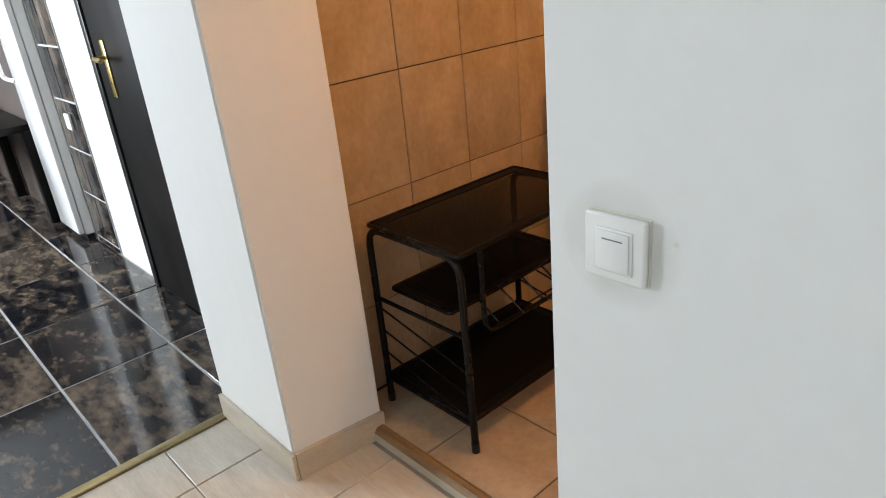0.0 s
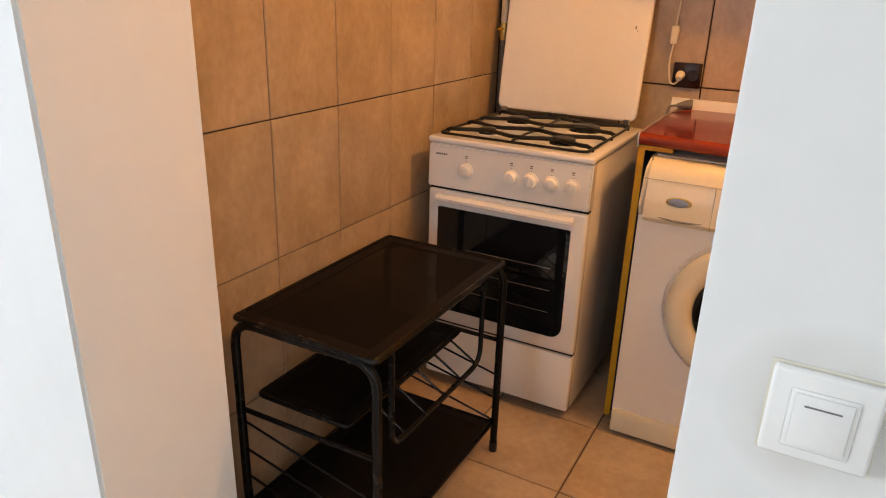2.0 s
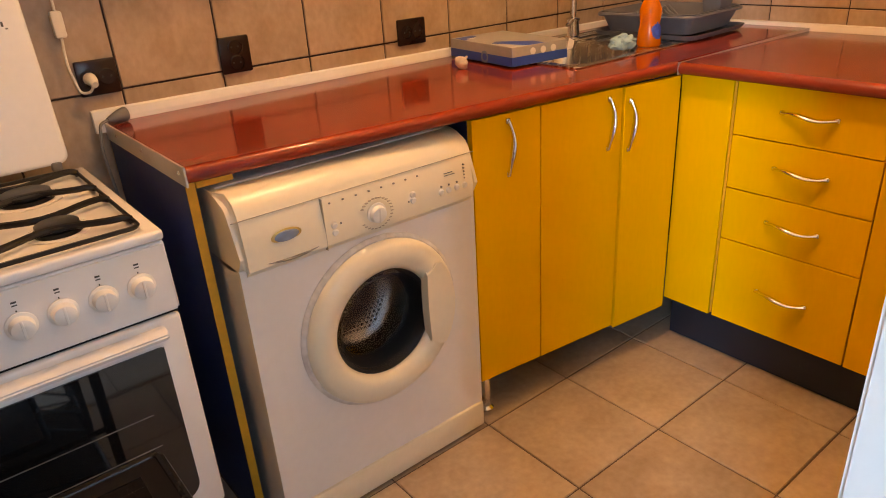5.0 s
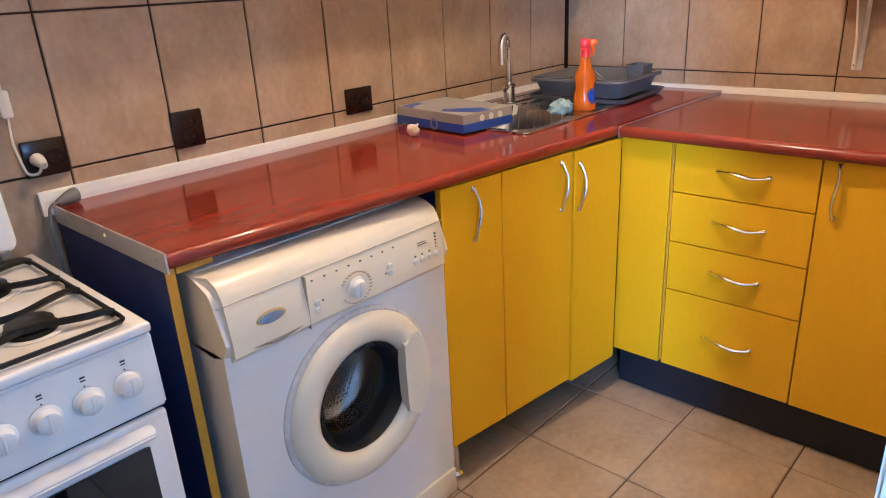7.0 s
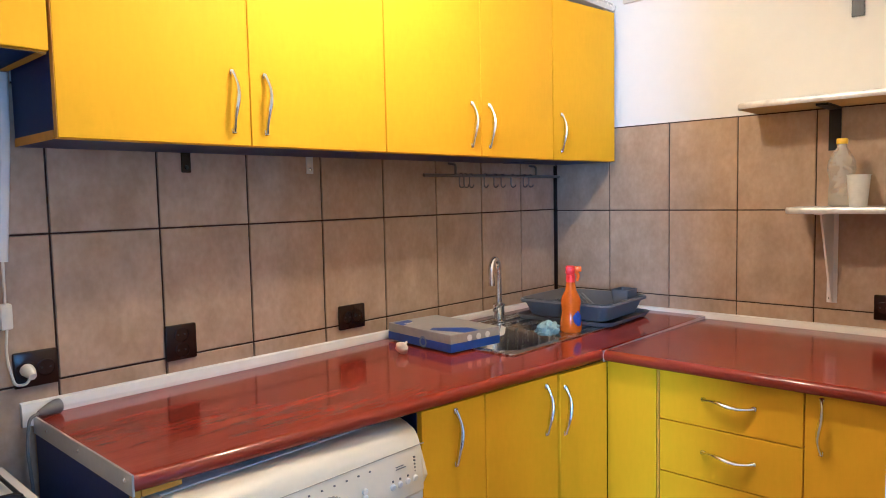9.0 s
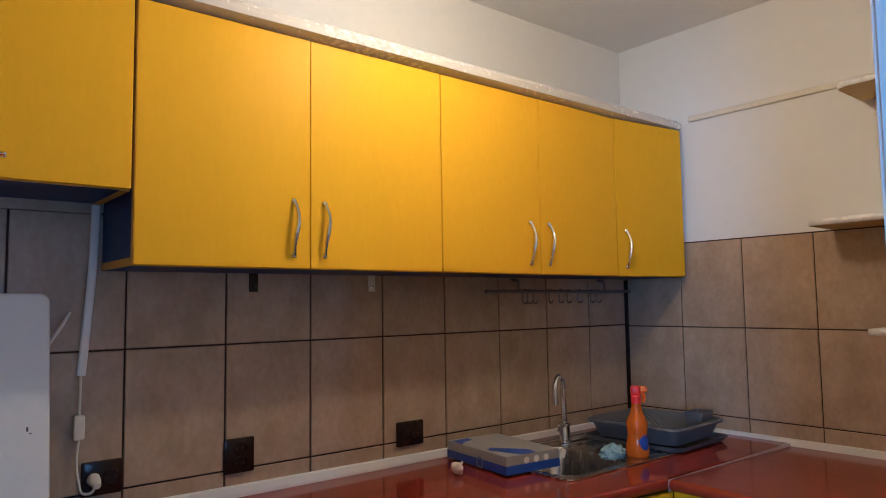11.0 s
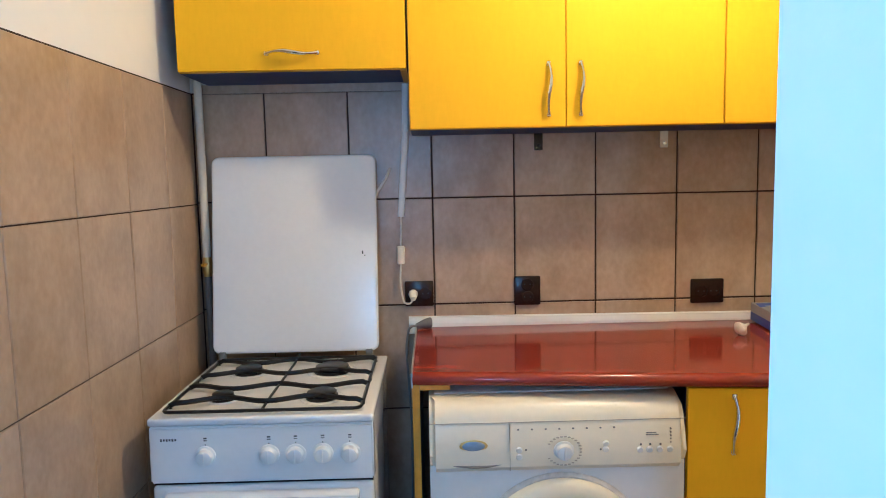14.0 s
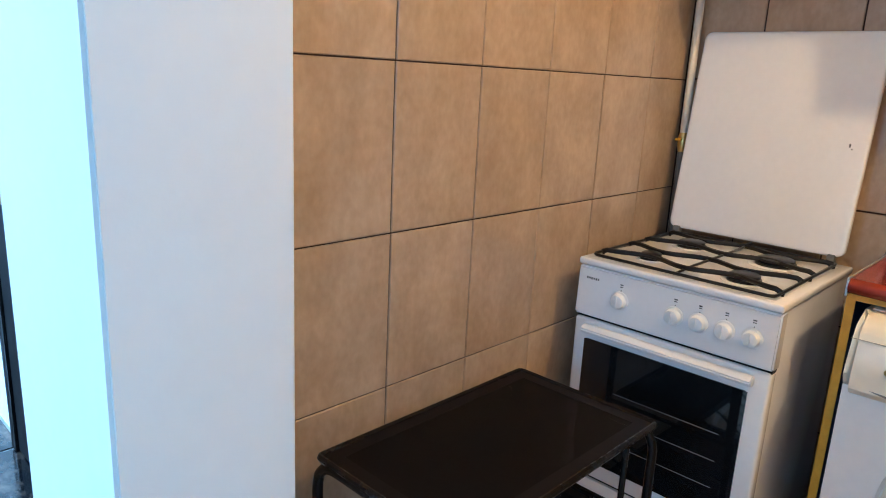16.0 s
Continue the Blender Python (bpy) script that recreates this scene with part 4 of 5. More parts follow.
for i in range(13):
    a = radians(-42 + 84 * i / 12)
    o.append((0.188 * math.cos(a), 0.188 * math.sin(a)))
for i in range(13):
    a = radians(42 - 84 * i / 12)
    o.append((0.108 + 0.012 * (1 - math.cos(a)), 0.100 * math.sin(a) / math.sin(radians(42))))
prism(o, 0.010, 0.0365, bm)
bmesh.ops.bevel(bm, geom=[e for e in bm.edges if e.verts[0].co.z > 0.03 and e.verts[1].co.z > 0.03], offset=0.012, segments=3, affect="EDGES")
part("door_grip", bm, "ivory", wm, "ivory door grip", FACE)
for x in (0.06, WW - 0.06):
    for y in (0.06, 0.44):
        part("foot", lathe([(0, 0), (0.02, 0), (0.02, 0.013), (0, 0.013)], 12), "black", wm, m=pose(x, y, 0))

# ---------------------------------------------------------------- black trolley rack
rk = thing("storage_rack", "black metal three-tier rack with mesh shelves", "rack", pose(0.0, 0.0, 0))
RX0, RX1, RY0, RY1, RZ = 0.072, 0.440, -1.462, -0.862, 0.580
for y in (RY0, RY1):
    fr = part("end_frame", sweep(bend([(RX0, y, 0.004), (RX0, y, RZ), (RX1, y, RZ), (RX1, y, 0.004)], 0.06, 7), 0.0105, 10), "rack_metal", rk, "bent black tube frame")
    for x in (RX0, RX1):
        part("foot", lathe([(0, 0), (0.012, 0), (0.012, 0.03), (0, 0.03)], 10), "black", fr, m=pose(x, y, 0))
    part("cross_bar", sweep([(RX0, y, 0.085), (RX1, y, 0.085)], 0.007, 8), "rack_metal", fr)
    part("cross_bar", sweep([(RX0, y, 0.36), (RX1, y, 0.36)], 0.006, 8), "rack_metal", fr)
    for k in range(3):
        part("stay", sweep([(RX0, y, 0.33 - 0.075 * k), (RX1, y, 0.25 - 0.075 * k)], 0.003, 6), "rack_metal", fr)


def tray(x0, x1, y0, y1, z, lip):
    s = part("shelf", box(x0, y0, z - 0.001, x1, y1, z + 0.001), "mesh_sheet", rk, "black perforated sheet", smooth=False)
    part("shelf_rim", sweep(bend([((x0 + x1) / 2, y0, z), (x1, y0, z), (x1, y1, z), (x0, y1, z), (x0, y0, z), ((x0 + x1) / 2 - 0.002, y0, z)], 0.012, 3), 0.007, 8), "rack_metal", s)
    bm = bmesh.new()
    w = lip
    for b in ((x0, y0, z - 0.0022, x0 + w, y1, z + 0.0022), (x1 - w, y0, z - 0.0022, x1, y1, z + 0.0022), (x0 + w, y0, z - 0.0022, x1 - w, y0 + w, z + 0.0022), (x0 + w, y1 - w, z - 0.0022, x1 - w, y1, z + 0.0022)):
        box(*b, bm=bm)
    part("shelf_border", bm, "sheet_border", s, smooth=False)


tray(RX0 + 0.004, RX1 - 0.002, RY0 - 0.002, RY1 + 0.004, RZ + 0.008, 0.035)
tray(RX0 + 0.010, RX1 - 0.110, RY0 + 0.05, RY1 - 0.03, 0.372, 0.03)
tray(RX0 + 0.006, RX1 - 0.006, RY0 + 0.006, RY1 - 0.006, 0.096, 0.03)
part("hanging_rod", sweep(bend([(RX1 - 0.03, RY0 + 0.10, RZ), (RX1 - 0.03, RY0 + 0.10, 0.315), (RX1 - 0.03, RY1 - 0.06, 0.315), (RX1 - 0.03, RY1 - 0.06, RZ)], 0.05, 6), 0.007, 8), "rack_metal", rk, "bent black hanging rod")
for k in range(5):
    part("wire_stay", sweep([(RX1 - 0.11, RY0 + 0.16 + k * 0.09, 0.366), (RX1 - 0.03, RY0 + 0.16 + k * 0.09, 0.318)], 0.003, 6), "rack_metal", rk)

# ---------------------------------------------------------------- sink, tap and things on the worktop
Z = TZ1
sk = thing("sink", "stainless steel inset sink with drainer", "sink")
BX0, BX1, BY0, BY1 = 1.803, 2.12, -0.480, -0.150
bm = bmesh.new()
o = [((BX0 + BX1) / 2 + x, (BY0 + BY1) / 2 + y) for x, y in rounded(BX1 - BX0, BY1 - BY0, 0.07, 6)]
rings = []
for inset, z in ((0.0, Z + 0.004), (0.004, Z - 0.004), (0.010, Z - 0.10), (0.03, Z - 0.135), (0.06, Z - 0.14)):
    cx, cy = (BX0 + BX1) / 2, (BY0 + BY1) / 2
    k = 1 - 2 * inset / (BX1 - BX0)
    rings.append([bm.verts.new((cx + (x - cx) * k, cy + (y - cy) * k, z)) for x, y in o])
for a, b in zip(rings, rings[1:]):
    for i in range(len(o)):
        bm.faces.new((a[i], a[(i + 1) % len(o)], b[(i + 1) % len(o)], b[i]))
bm.faces.new(rings[-1])
part("bowl", bm, "steel", sk, "brushed steel bowl")
bm = bmesh.new()
# deck round the bowl, in strips, and the raised rim
n = len(o)
inner = [bm.verts.new((x, y, Z + 0.004)) for x, y in o]
def clampbox(x, y):
    dx, dy = x - (BX0 + BX1) / 2, y - (BY0 + BY1) / 2
    kx = ((2.15 if dx > 0 else SX0) - (BX0 + BX1) / 2) / dx if abs(dx) > 1e-6 else 1e9
    ky = ((SY1 if dy > 0 else SY0) - (BY0 + BY1) / 2) / dy if abs(dy) > 1e-6 else 1e9
    k = min(kx, ky)
    return ((BX0 + BX1) / 2 + dx * k, (BY0 + BY1) / 2 + dy * k)
ring2 = [bm.verts.new((*clampbox(x, y), Z + 0.003)) for x, y in o]
for i in range(n):
    bm.faces.new((inner[i], inner[(i + 1) % n], ring2[(i + 1) % n], ring2[i]))
box(2.15, SY0, Z + 0.0005, SX1, SY1, Z + 0.003, bm=bm)
part("deck", bm, "steel", sk, smooth=False)
bm = sweep(bend([(SX0 + 0.3, SY0, Z + 0.0025), (SX1, SY0, Z + 0.0025), (SX1, SY1, Z + 0.0025), (SX0, SY1, Z + 0.0025), (SX0, SY0, Z + 0.0025), (SX0 + 0.298, SY0, Z + 0.0025)], 0.02, 4), 0.003, 6)
part("rim", bm, "steel", sk)
for i in range(7):
    part("drainer_rib", sweep([(2.18, SY0 + 0.06 + 0.05 * i, Z + 0.003), (SX1 - 0.04, SY0 + 0.06 + 0.05 * i, Z + 0.003)], 0.0035, 6), "steel", sk)
part("drain", lathe([(0.028, Z - 0.1395), (0.028, Z - 0.136), (0.02, Z - 0.137), (0, Z - 0.138)], 20), "chrome", sk, m=pose((BX0 + BX1) / 2, (BY0 + BY1) / 2, 0))

tp = thing("tap", "chrome gooseneck mixer tap", "tap", pose(2.190, -0.130, Z + 0.004))
part("base", lathe([(0, 0), (0.026, 0), (0.026, 0.006), (0.021, 0.010), (0.020, 0.055), (0.023, 0.060), (0.023, 0.066), (0.014, 0.072), (0, 0.072)], 24), "chrome", tp)
neck = [(0, 0, 0.07), (0, 0, 0.190)] + [(-0.036 * (1 - math.cos(a)), -0.012 * (1 - math.cos(a)), 0.190 + 0.045 * math.sin(a)) for a in (math.pi * i / 10 for i in range(1, 11))] + [(-0.072, -0.024, 0.165)]
part("spout", sweep(neck, 0.0112, 14), "chrome", tp)
part("nozzle", sweep([(-0.072, -0.024, 0.170), (-0.072, -0.024, 0.142)], 0.0128, 14), "chrome", tp)
part("lever", sweep([(0, 0, 0.058), (-0.03, -0.02, 0.062), (-0.065, -0.03, 0.052)], [0.008, 0.007, 0.006], 8), "chrome", tp)

# carton: corner order long side first
P0, P1 = Vector((1.682, -0.350)), Vector((1.716, -0.040))
ang = math.degrees(math.atan2((P1 - P0).y, (P1 - P0).x))
bx = thing("cardboard_box", "flat silver and blue cardboard box on the worktop", "box", pose(P0.x, P0.y, Z + 0.0056, 0, 0, ang))
L_, D_, H_ = 0.310, 0.205, 0.054
part("carton", box(0, -D_, 0, L_, 0, H_, 0.0015, 1), "carton_grey", bx)
part("blue_band", box(-0.0008, -D_ - 0.0006, 0.001, L_ + 0.0004, 0.0008, 0.026), "carton_blue", bx, smooth=False)
part("blue_corner", prism([(0.0, -0.115), (0.0, -0.06), (0.11, -0.012), (0.13, -0.04), (0.05, -0.12)], H_, H_ + 0.0006), "carton_blue", bx, smooth=False)
part("blue_corner", prism([(0.23, 0.0), (0.29, -0.006), (0.295, -0.07), (0.27, -0.07)], H_, H_ + 0.0006), "carton_blue", bx, smooth=False)
bm = prism([(0, 0), (0.03, 0.0), (0.045, 0.02), (0.02, 0.032)], 0, 0.001)
part("torn_flap", bm, "white_plastic", bx, "torn pale cardboard flap", pose(-0.002, -D_ + 0.002, 0.022, 80, 0, -75))
for i in range(3):
    part("round_mark", lathe([(0, 0), (0.010, 0), (0.010, 0.0006), (0, 0.0008)], 16), "white_plastic", bx, m=pose(-0.001, -0.075 - 0.038 * i, 0.036, 0, -90, 0))
part("print_mark", lathe([(0.011, 0), (0.018, 0.0006), (0.012, 0.001)], 20), "logo_blue", bx, m=pose(0.13, 0.001, 0.016, -90, 0, 0))
part("print_mark", box(0.245, -0.05, H_ + 0.0002, 0.250, -0.02, H_ + 0.0009), "white_plastic", bx, smooth=False)

bm = bmesh.new()
segs = 20
prof = [(0.0, 0.0), (0.010, 0.001), (0.019, 0.008), (0.021, 0.015), (0.016, 0.024), (0.007, 0.030), (0.004, 0.036), (0.003, 0.044), (0, 0.045)]
rr_ = []
for r, z in prof:
    rr_.append([bm.verts.new((r * (1 + 0.09 * math.cos(6 * a)) * math.cos(a), r * (1 + 0.09 * math.cos(6 * a)) * math.sin(a), z)) for a in (2 * math.pi * k / segs for k in range(segs))])
for a, b in zip(rr_, rr_[1:]):
    for k in range(segs):
        bm.faces.new((a[k], a[(k + 1) % segs], b[(k + 1) % segs], b[k]))
bm.faces.new(rr_[0]), bm.faces.new(rr_[-1])
bmesh.ops.remove_doubles(bm, verts=bm.verts, dist=1e-5)
solid("garlic_bulb", bm, "garlic", "small white garlic bulb on the worktop", "garlic", m=pose(1.590, -0.225, Z + 0.012, 62, 0, 100))

sp = thing("spray_bottle", "orange cleaning spray bottle with red trigger head", "bottle", pose(2.180, -0.448, Z + 0.004, 0, 0, -52))
bm = lathe([(0, 0), (0.032, 0), (0.036, 0.004), (0.037, 0.025), (0.034, 0.050), (0.030, 0.070), (0.033, 0.092), (0.034, 0.108), (0.028, 0.124), (0.019, 0.142), (0.016, 0.160), (0.014, 0.175), (0, 0.175)], 24)
bmesh.ops.transform(bm, matrix=Matrix.Diagonal((1, 0.78, 1, 1)), verts=bm.verts)
part("body", bm, "orange_liquid", sp, "orange translucent bottle")
bm = lathe([(0.0376 - 0.0055 * max(0.0, i - 1) / 9, 0.018 + 0.0055 * i) for i in range(11)], 72)
bmesh.ops.delete(bm, geom=[v for v in bm.verts if v.co.x < 0 or (v.co.y / 0.021) ** 2 + ((v.co.z - 0.046) / 0.028) ** 2 > 1], context="VERTS")
bmesh.ops.transform(bm, matrix=Matrix.Diagonal((1, 0.78, 1, 1)) @ Matrix.Rotation(radians(-48), 4, "Z"), verts=bm.verts)
part("label", bm, "label_blue", sp, "blue and white printed label")
part("collar", lathe([(0.016, 0.170), (0.016, 0.192), (0.012, 0.196), (0, 0.196)], 20), "red_plastic", sp)
part("head", box(-0.017, -0.010, 0.194, 0.014, 0.010, 0.226, 0.006, 2), "red_plastic", sp, "red spray head")
part("nozzle", box(0.013, -0.0085, 0.204, 0.036, 0.0085, 0.223, 0.004), "orange_plastic", sp)
part("trigger", sweep([(0.018, 0, 0.206), (0.026, 0, 0.192), (0.022, 0, 0.172)], [0.007, 0.006, 0.004], 8), "orange_plastic", sp, "orange trigger")

bm = bmesh.new()
bmesh.ops.create_icosphere(bm, subdivisions=4, radius=1)
for v in bm.verts:
    f = 1 + 0.35 * noise.noise(v.co * 2.1) + 0.16 * noise.noise(v.co * 5.5)
    v.co = Vector((v.co.x * 0.050 * f, v.co.y * 0.036 * f, max(-0.004, v.co.z * 0.026 * f + 0.012)))
solid("cleaning_cloth", bm, "cloth", "crumpled pale blue cleaning cloth", "cloth", m=pose(2.105, -0.405, Z + 0.0075, 0, 0, 20))

dk = thing("dish_rack", "grey plastic dish drainer tray", "dish rack", pose(2.46, -0.325, Z + 0.006, 0, 0, 3))
def tub(w, d, h, slope, t):
    """Open tray with sloped sides."""
    bm = bmesh.new()
    o = rounded(1, 1, 0.10, 4)
    rings = []
    for k, z, s in ((0, 0, -slope), (1, h, 0), (1, h, -t), (0, t, -slope - t)):
        rings.append([bm.verts.new((x * (w + 2 * s), y * (d + 2 * s), z)) for x, y in o])
    for a, b in zip(rings, rings[1:]):
        for i in range(len(o)):
            bm.faces.new((a[i], a[(i + 1) % len(o)], b[(i + 1) % len(o)], b[i]))
    bm.faces.new(rings[0][::-1]), bm.faces.new(rings[-1])
    return bm
part("drip_tray", tub(0.36, 0.40, 0.016, 0.012, 0.003), "grey_plastic", dk)
part("basket", tub(0.33, 0.36, 0.066, 0.026, 0.004), "grey_plastic", dk, m=pose(0, 0, 0.012))
bm = sweep([(x * 0.336, y * 0.366, 0.078 + 0.010 * math.cos(4 * math.atan2(y, x))) for x, y in rounded(1, 1, 0.10, 6)], 0.007, 6, closed=True)
part("rim", bm, "grey_plastic", dk)
for i in range(9):
    part("plate_divider", sweep([(-0.12 + 0.025 * i, -0.02, 0.018), (-0.12 + 0.025 * i, 0.05, 0.075), (-0.12 + 0.025 * i, 0.12, 0.018)], 0.003, 6), "grey_plastic", dk)
part("cutlery_cup", tub(0.09, 0.07, 0.085, 0.008, 0.003), "grey_plastic", dk, m=pose(0.10, -0.12, 0.016))
part("label", box(0.166, -0.14, 0.035, 0.1675, -0.09, 0.070), "white_plastic", dk, "small white sticker", smooth=False)

pl = thing("power_plug", "grey unplugged power plug with cord on the worktop", "plug", pose(0.690, -0.040, Z + 0.001, 0, 0, 15))
part("plug_body", sweep([(-0.022, 0, 0.012), (-0.010, 0, 0.013), (0.006, 0, 0.016), (0.022, 0, 0.017), (0.026, 0, 0.017)], [0.006, 0.010, 0.014, 0.017, 0.016], 12), "grey_rubber", pl)
part("cord", sweep(bend([(-0.020, 0, 0.012), (-0.046, -0.006, 0.010), (-0.058, -0.010, -0.05), (-0.050, -0.03, -0.30), (-0.055, -0.01, -0.80)], 0.02, 4), 0.0035, 6), "grey_rubber", pl)

# ---------------------------------------------------------------- wall sockets and cables


def socket(label, m, w, h, n, vertical):
    s = thing("wall_socket", label, "socket", m, group="brown wall sockets")
    part("plate", box(-w / 2, -0.011, -h / 2, w / 2, 0, h / 2, 0.004, 2), "dark_brown", s)
    for i in range(n):
        k = (i - (n - 1) / 2) * 0.040
        x, z = (0, k) if vertical else (k, 0)
        r = part("outlet", lathe([(0.020, 0.0), (0.020, 0.002), (0.0175, 0.003), (0.017, 0.0005), (0, 0.0005)], 22), "dark_brown", s, m=pose(x, -0.0108, z, 90, 0, 0))
        for q in (-1, 1):
            part("hole", lathe([(0, 0), (0.0028, 0), (0.0028, 0.0004), (0, 0.0005)], 8), "black", r, m=pose(q * 0.009, 0, 0.0004))
    return s


socket("double brown plastic wall socket with a plug in it", pose(0.680, -0.0005, 1.012), 0.090, 0.080, 2, False)
socket("upright brown plastic double wall socket", pose(1.020, -0.0005, 1.014), 0.083, 0.092, 2, True)
socket("brown plastic wall socket near the box", pose(1.590, -0.0005, 1.000), 0.104, 0.077, 2, False)
socket("brown plastic wall socket under the shelf", pose(ROOM_X - 0.0005, -1.268, 0.990, 0, 0, -90), 0.092, 0.082, 2, False)

lc = thing("lamp_cable", "cream cable with inline switch and plug", "cable")
part("duct", sweep(bend([(0.652, -0.012, 1.66), (0.648, -0.012, 1.50), (0.629, -0.012, 1.255)], 0.05), 0.010, 8, flat=0.55), "white_plastic", lc, "white cable duct")
part("cord", sweep(bend([(0.629, -0.010, 1.26), (0.628, -0.012, 1.20), (0.626, -0.018, 1.16)], 0.02), 0.003, 6), "cord", lc)
part("inline_switch", box(0.614, -0.026, 1.108, 0.638, -0.006, 1.165, 0.005, 2), "cord", lc, "cream inline switch")
part("cord", sweep(bend([(0.626, -0.018, 1.11), (0.620, -0.020, 1.05), (0.632, -0.026, 0.985), (0.652, -0.034, 0.985), (0.660, -0.034, 0.998)], 0.03), 0.003, 6), "cord", lc)
part("plug", sweep([(0.661, -0.012, 1.012), (0.661, -0.030, 1.010), (0.662, -0.046, 1.002)], [0.015, 0.013, 0.008], 10), "cord", lc, "cream plug")
solid("loose_cable", sweep([(0.545, -0.015, 1.30), (0.560, -0.020, 1.335), (0.585, -0.022, 1.375), (0.600, -0.024, 1.405)], [0.004, 0.0045, 0.0045, 0.003], 6), "cord", "cut white cable end beside the cooker lid", "cable")
solid("conduit", sweep([(0.640, -0.008, 1.40), (0.643, -0.007, 1.50), (0.646, -0.006, 1.66)], 0.0022, 6), "cord", "thin grey wire on the tiles", "cable")

gp = thing("gas_pipe", "cream gas pipe with brass valve in the corner", "pipe")
part("pipe", sweep([(0.030, -0.030, 2.40), (0.030, -0.030, 1.145)], 0.012, 12), "cord", gp)
part("valve", lathe([(0, -0.03), (0.012, -0.03), (0.016, -0.012), (0.016, 0.012), (0.012, 0.03), (0, 0.03)], 12), "brass", gp, "brass gas valve", pose(0.030, -0.030, 1.115))
part("valve_lever", box(-0.006, -0.045, -0.004, 0.006, -0.012, 0.004, 0.002), "orange_edge", gp, m=pose(0.030, -0.030, 1.125))
part("hose", sweep([(0.030, -0.030, 1.09), (0.030, -0.030, 0.95), (0.032, -0.032, 0.75), (0.04, -0.04, 0.6)], 0.011, 10), "grey_rubber", gp)
pp = thing("floor_pipe", "grey water pipe behind the cooker gap", "pipe")
part("pipe", sweep([(0.585, -0.035, 0.14), (0.664, -0.035, 0.14)], 0.014, 10), "cord", pp)
solid("wall_conduit", box(2.757, -1.56, 2.128, 2.7735, -0.33, 2.150, 0.003), "cord", "slim cream cable trunking along the wall", "trunking")
solid("wall_conduit", box(0.695, -0.012, UTOP + 0.05, 0.715, 0.0035, 2.51, 0.003), "cord", "slim cream cable trunking up the wall", "trunking")
solid("corner_strip", box(2.748, -0.010, TZ1 + 0.036, 2.766, 0.0, 1.500, 0.002), "dark_brown", "dark strip in the tiled corner", "trim", kind="structure")

# hanging brackets and hook rail under the wall cabinets
for x, mt in ((1.059, "dark_brown"), (1.449, "aluminium")):
    hk = thing("cabinet_bracket", "small metal hanging bracket under the cabinet", "bracket", pose(x, -0.0005, 1.478), group="cabinet brackets")
    part("plate", box(-0.013, -0.004, -0.026, 0.013, 0, 0.026, 0.0015, 1), mt, hk)
    part("screw", lathe([(0, 0), (0.006, 0), (0.005, 0.003), (0, 0.004)], 10), "black" if mt == "dark_brown" else "chrome", hk, m=pose(0, -0.004, -0.012, 90, 0, 0))
rl = thing("hook_rail", "thin metal hook rail on the tiles above the sink", "rail", pose(0, -0.035, 1.452))
part("rail", sweep([(1.905, 0, 0), (2.740, 0, 0)], 0.006, 10), "rail_steel", rl)
for x in (2.07, 2.57):
    part("rail_bracket", sweep(bend([(x, 0.0, 0.0), (x, 0.0, 0.040), (x, 0.034, 0.045)], 0.01), 0.005, 8), "rail_steel", rl)
for x in (2.10, 2.125, 2.155, 2.24, 2.30, 2.345, 2.41, 2.49, 2.53):
    a0 = random.uniform(-15, 15)
    pts = [(0.008 * math.cos(t), 0, 0.008 * math.sin(t) - 0.002) for t in (math.pi * (1.0 - i / 6) for i in range(7))] + [(0.008, 0, -0.02)] + [(-0.003 + 0.011 * math.cos(t), 0, -0.034 + 0.011 * math.sin(t)) for t in (-math.pi * i / 6 for i in range(7))]
    part("hook", sweep(pts, 0.0024, 6), "rail_steel", rl, m=pose(x, 0, 0.001, 0, 0, 90 + a0))

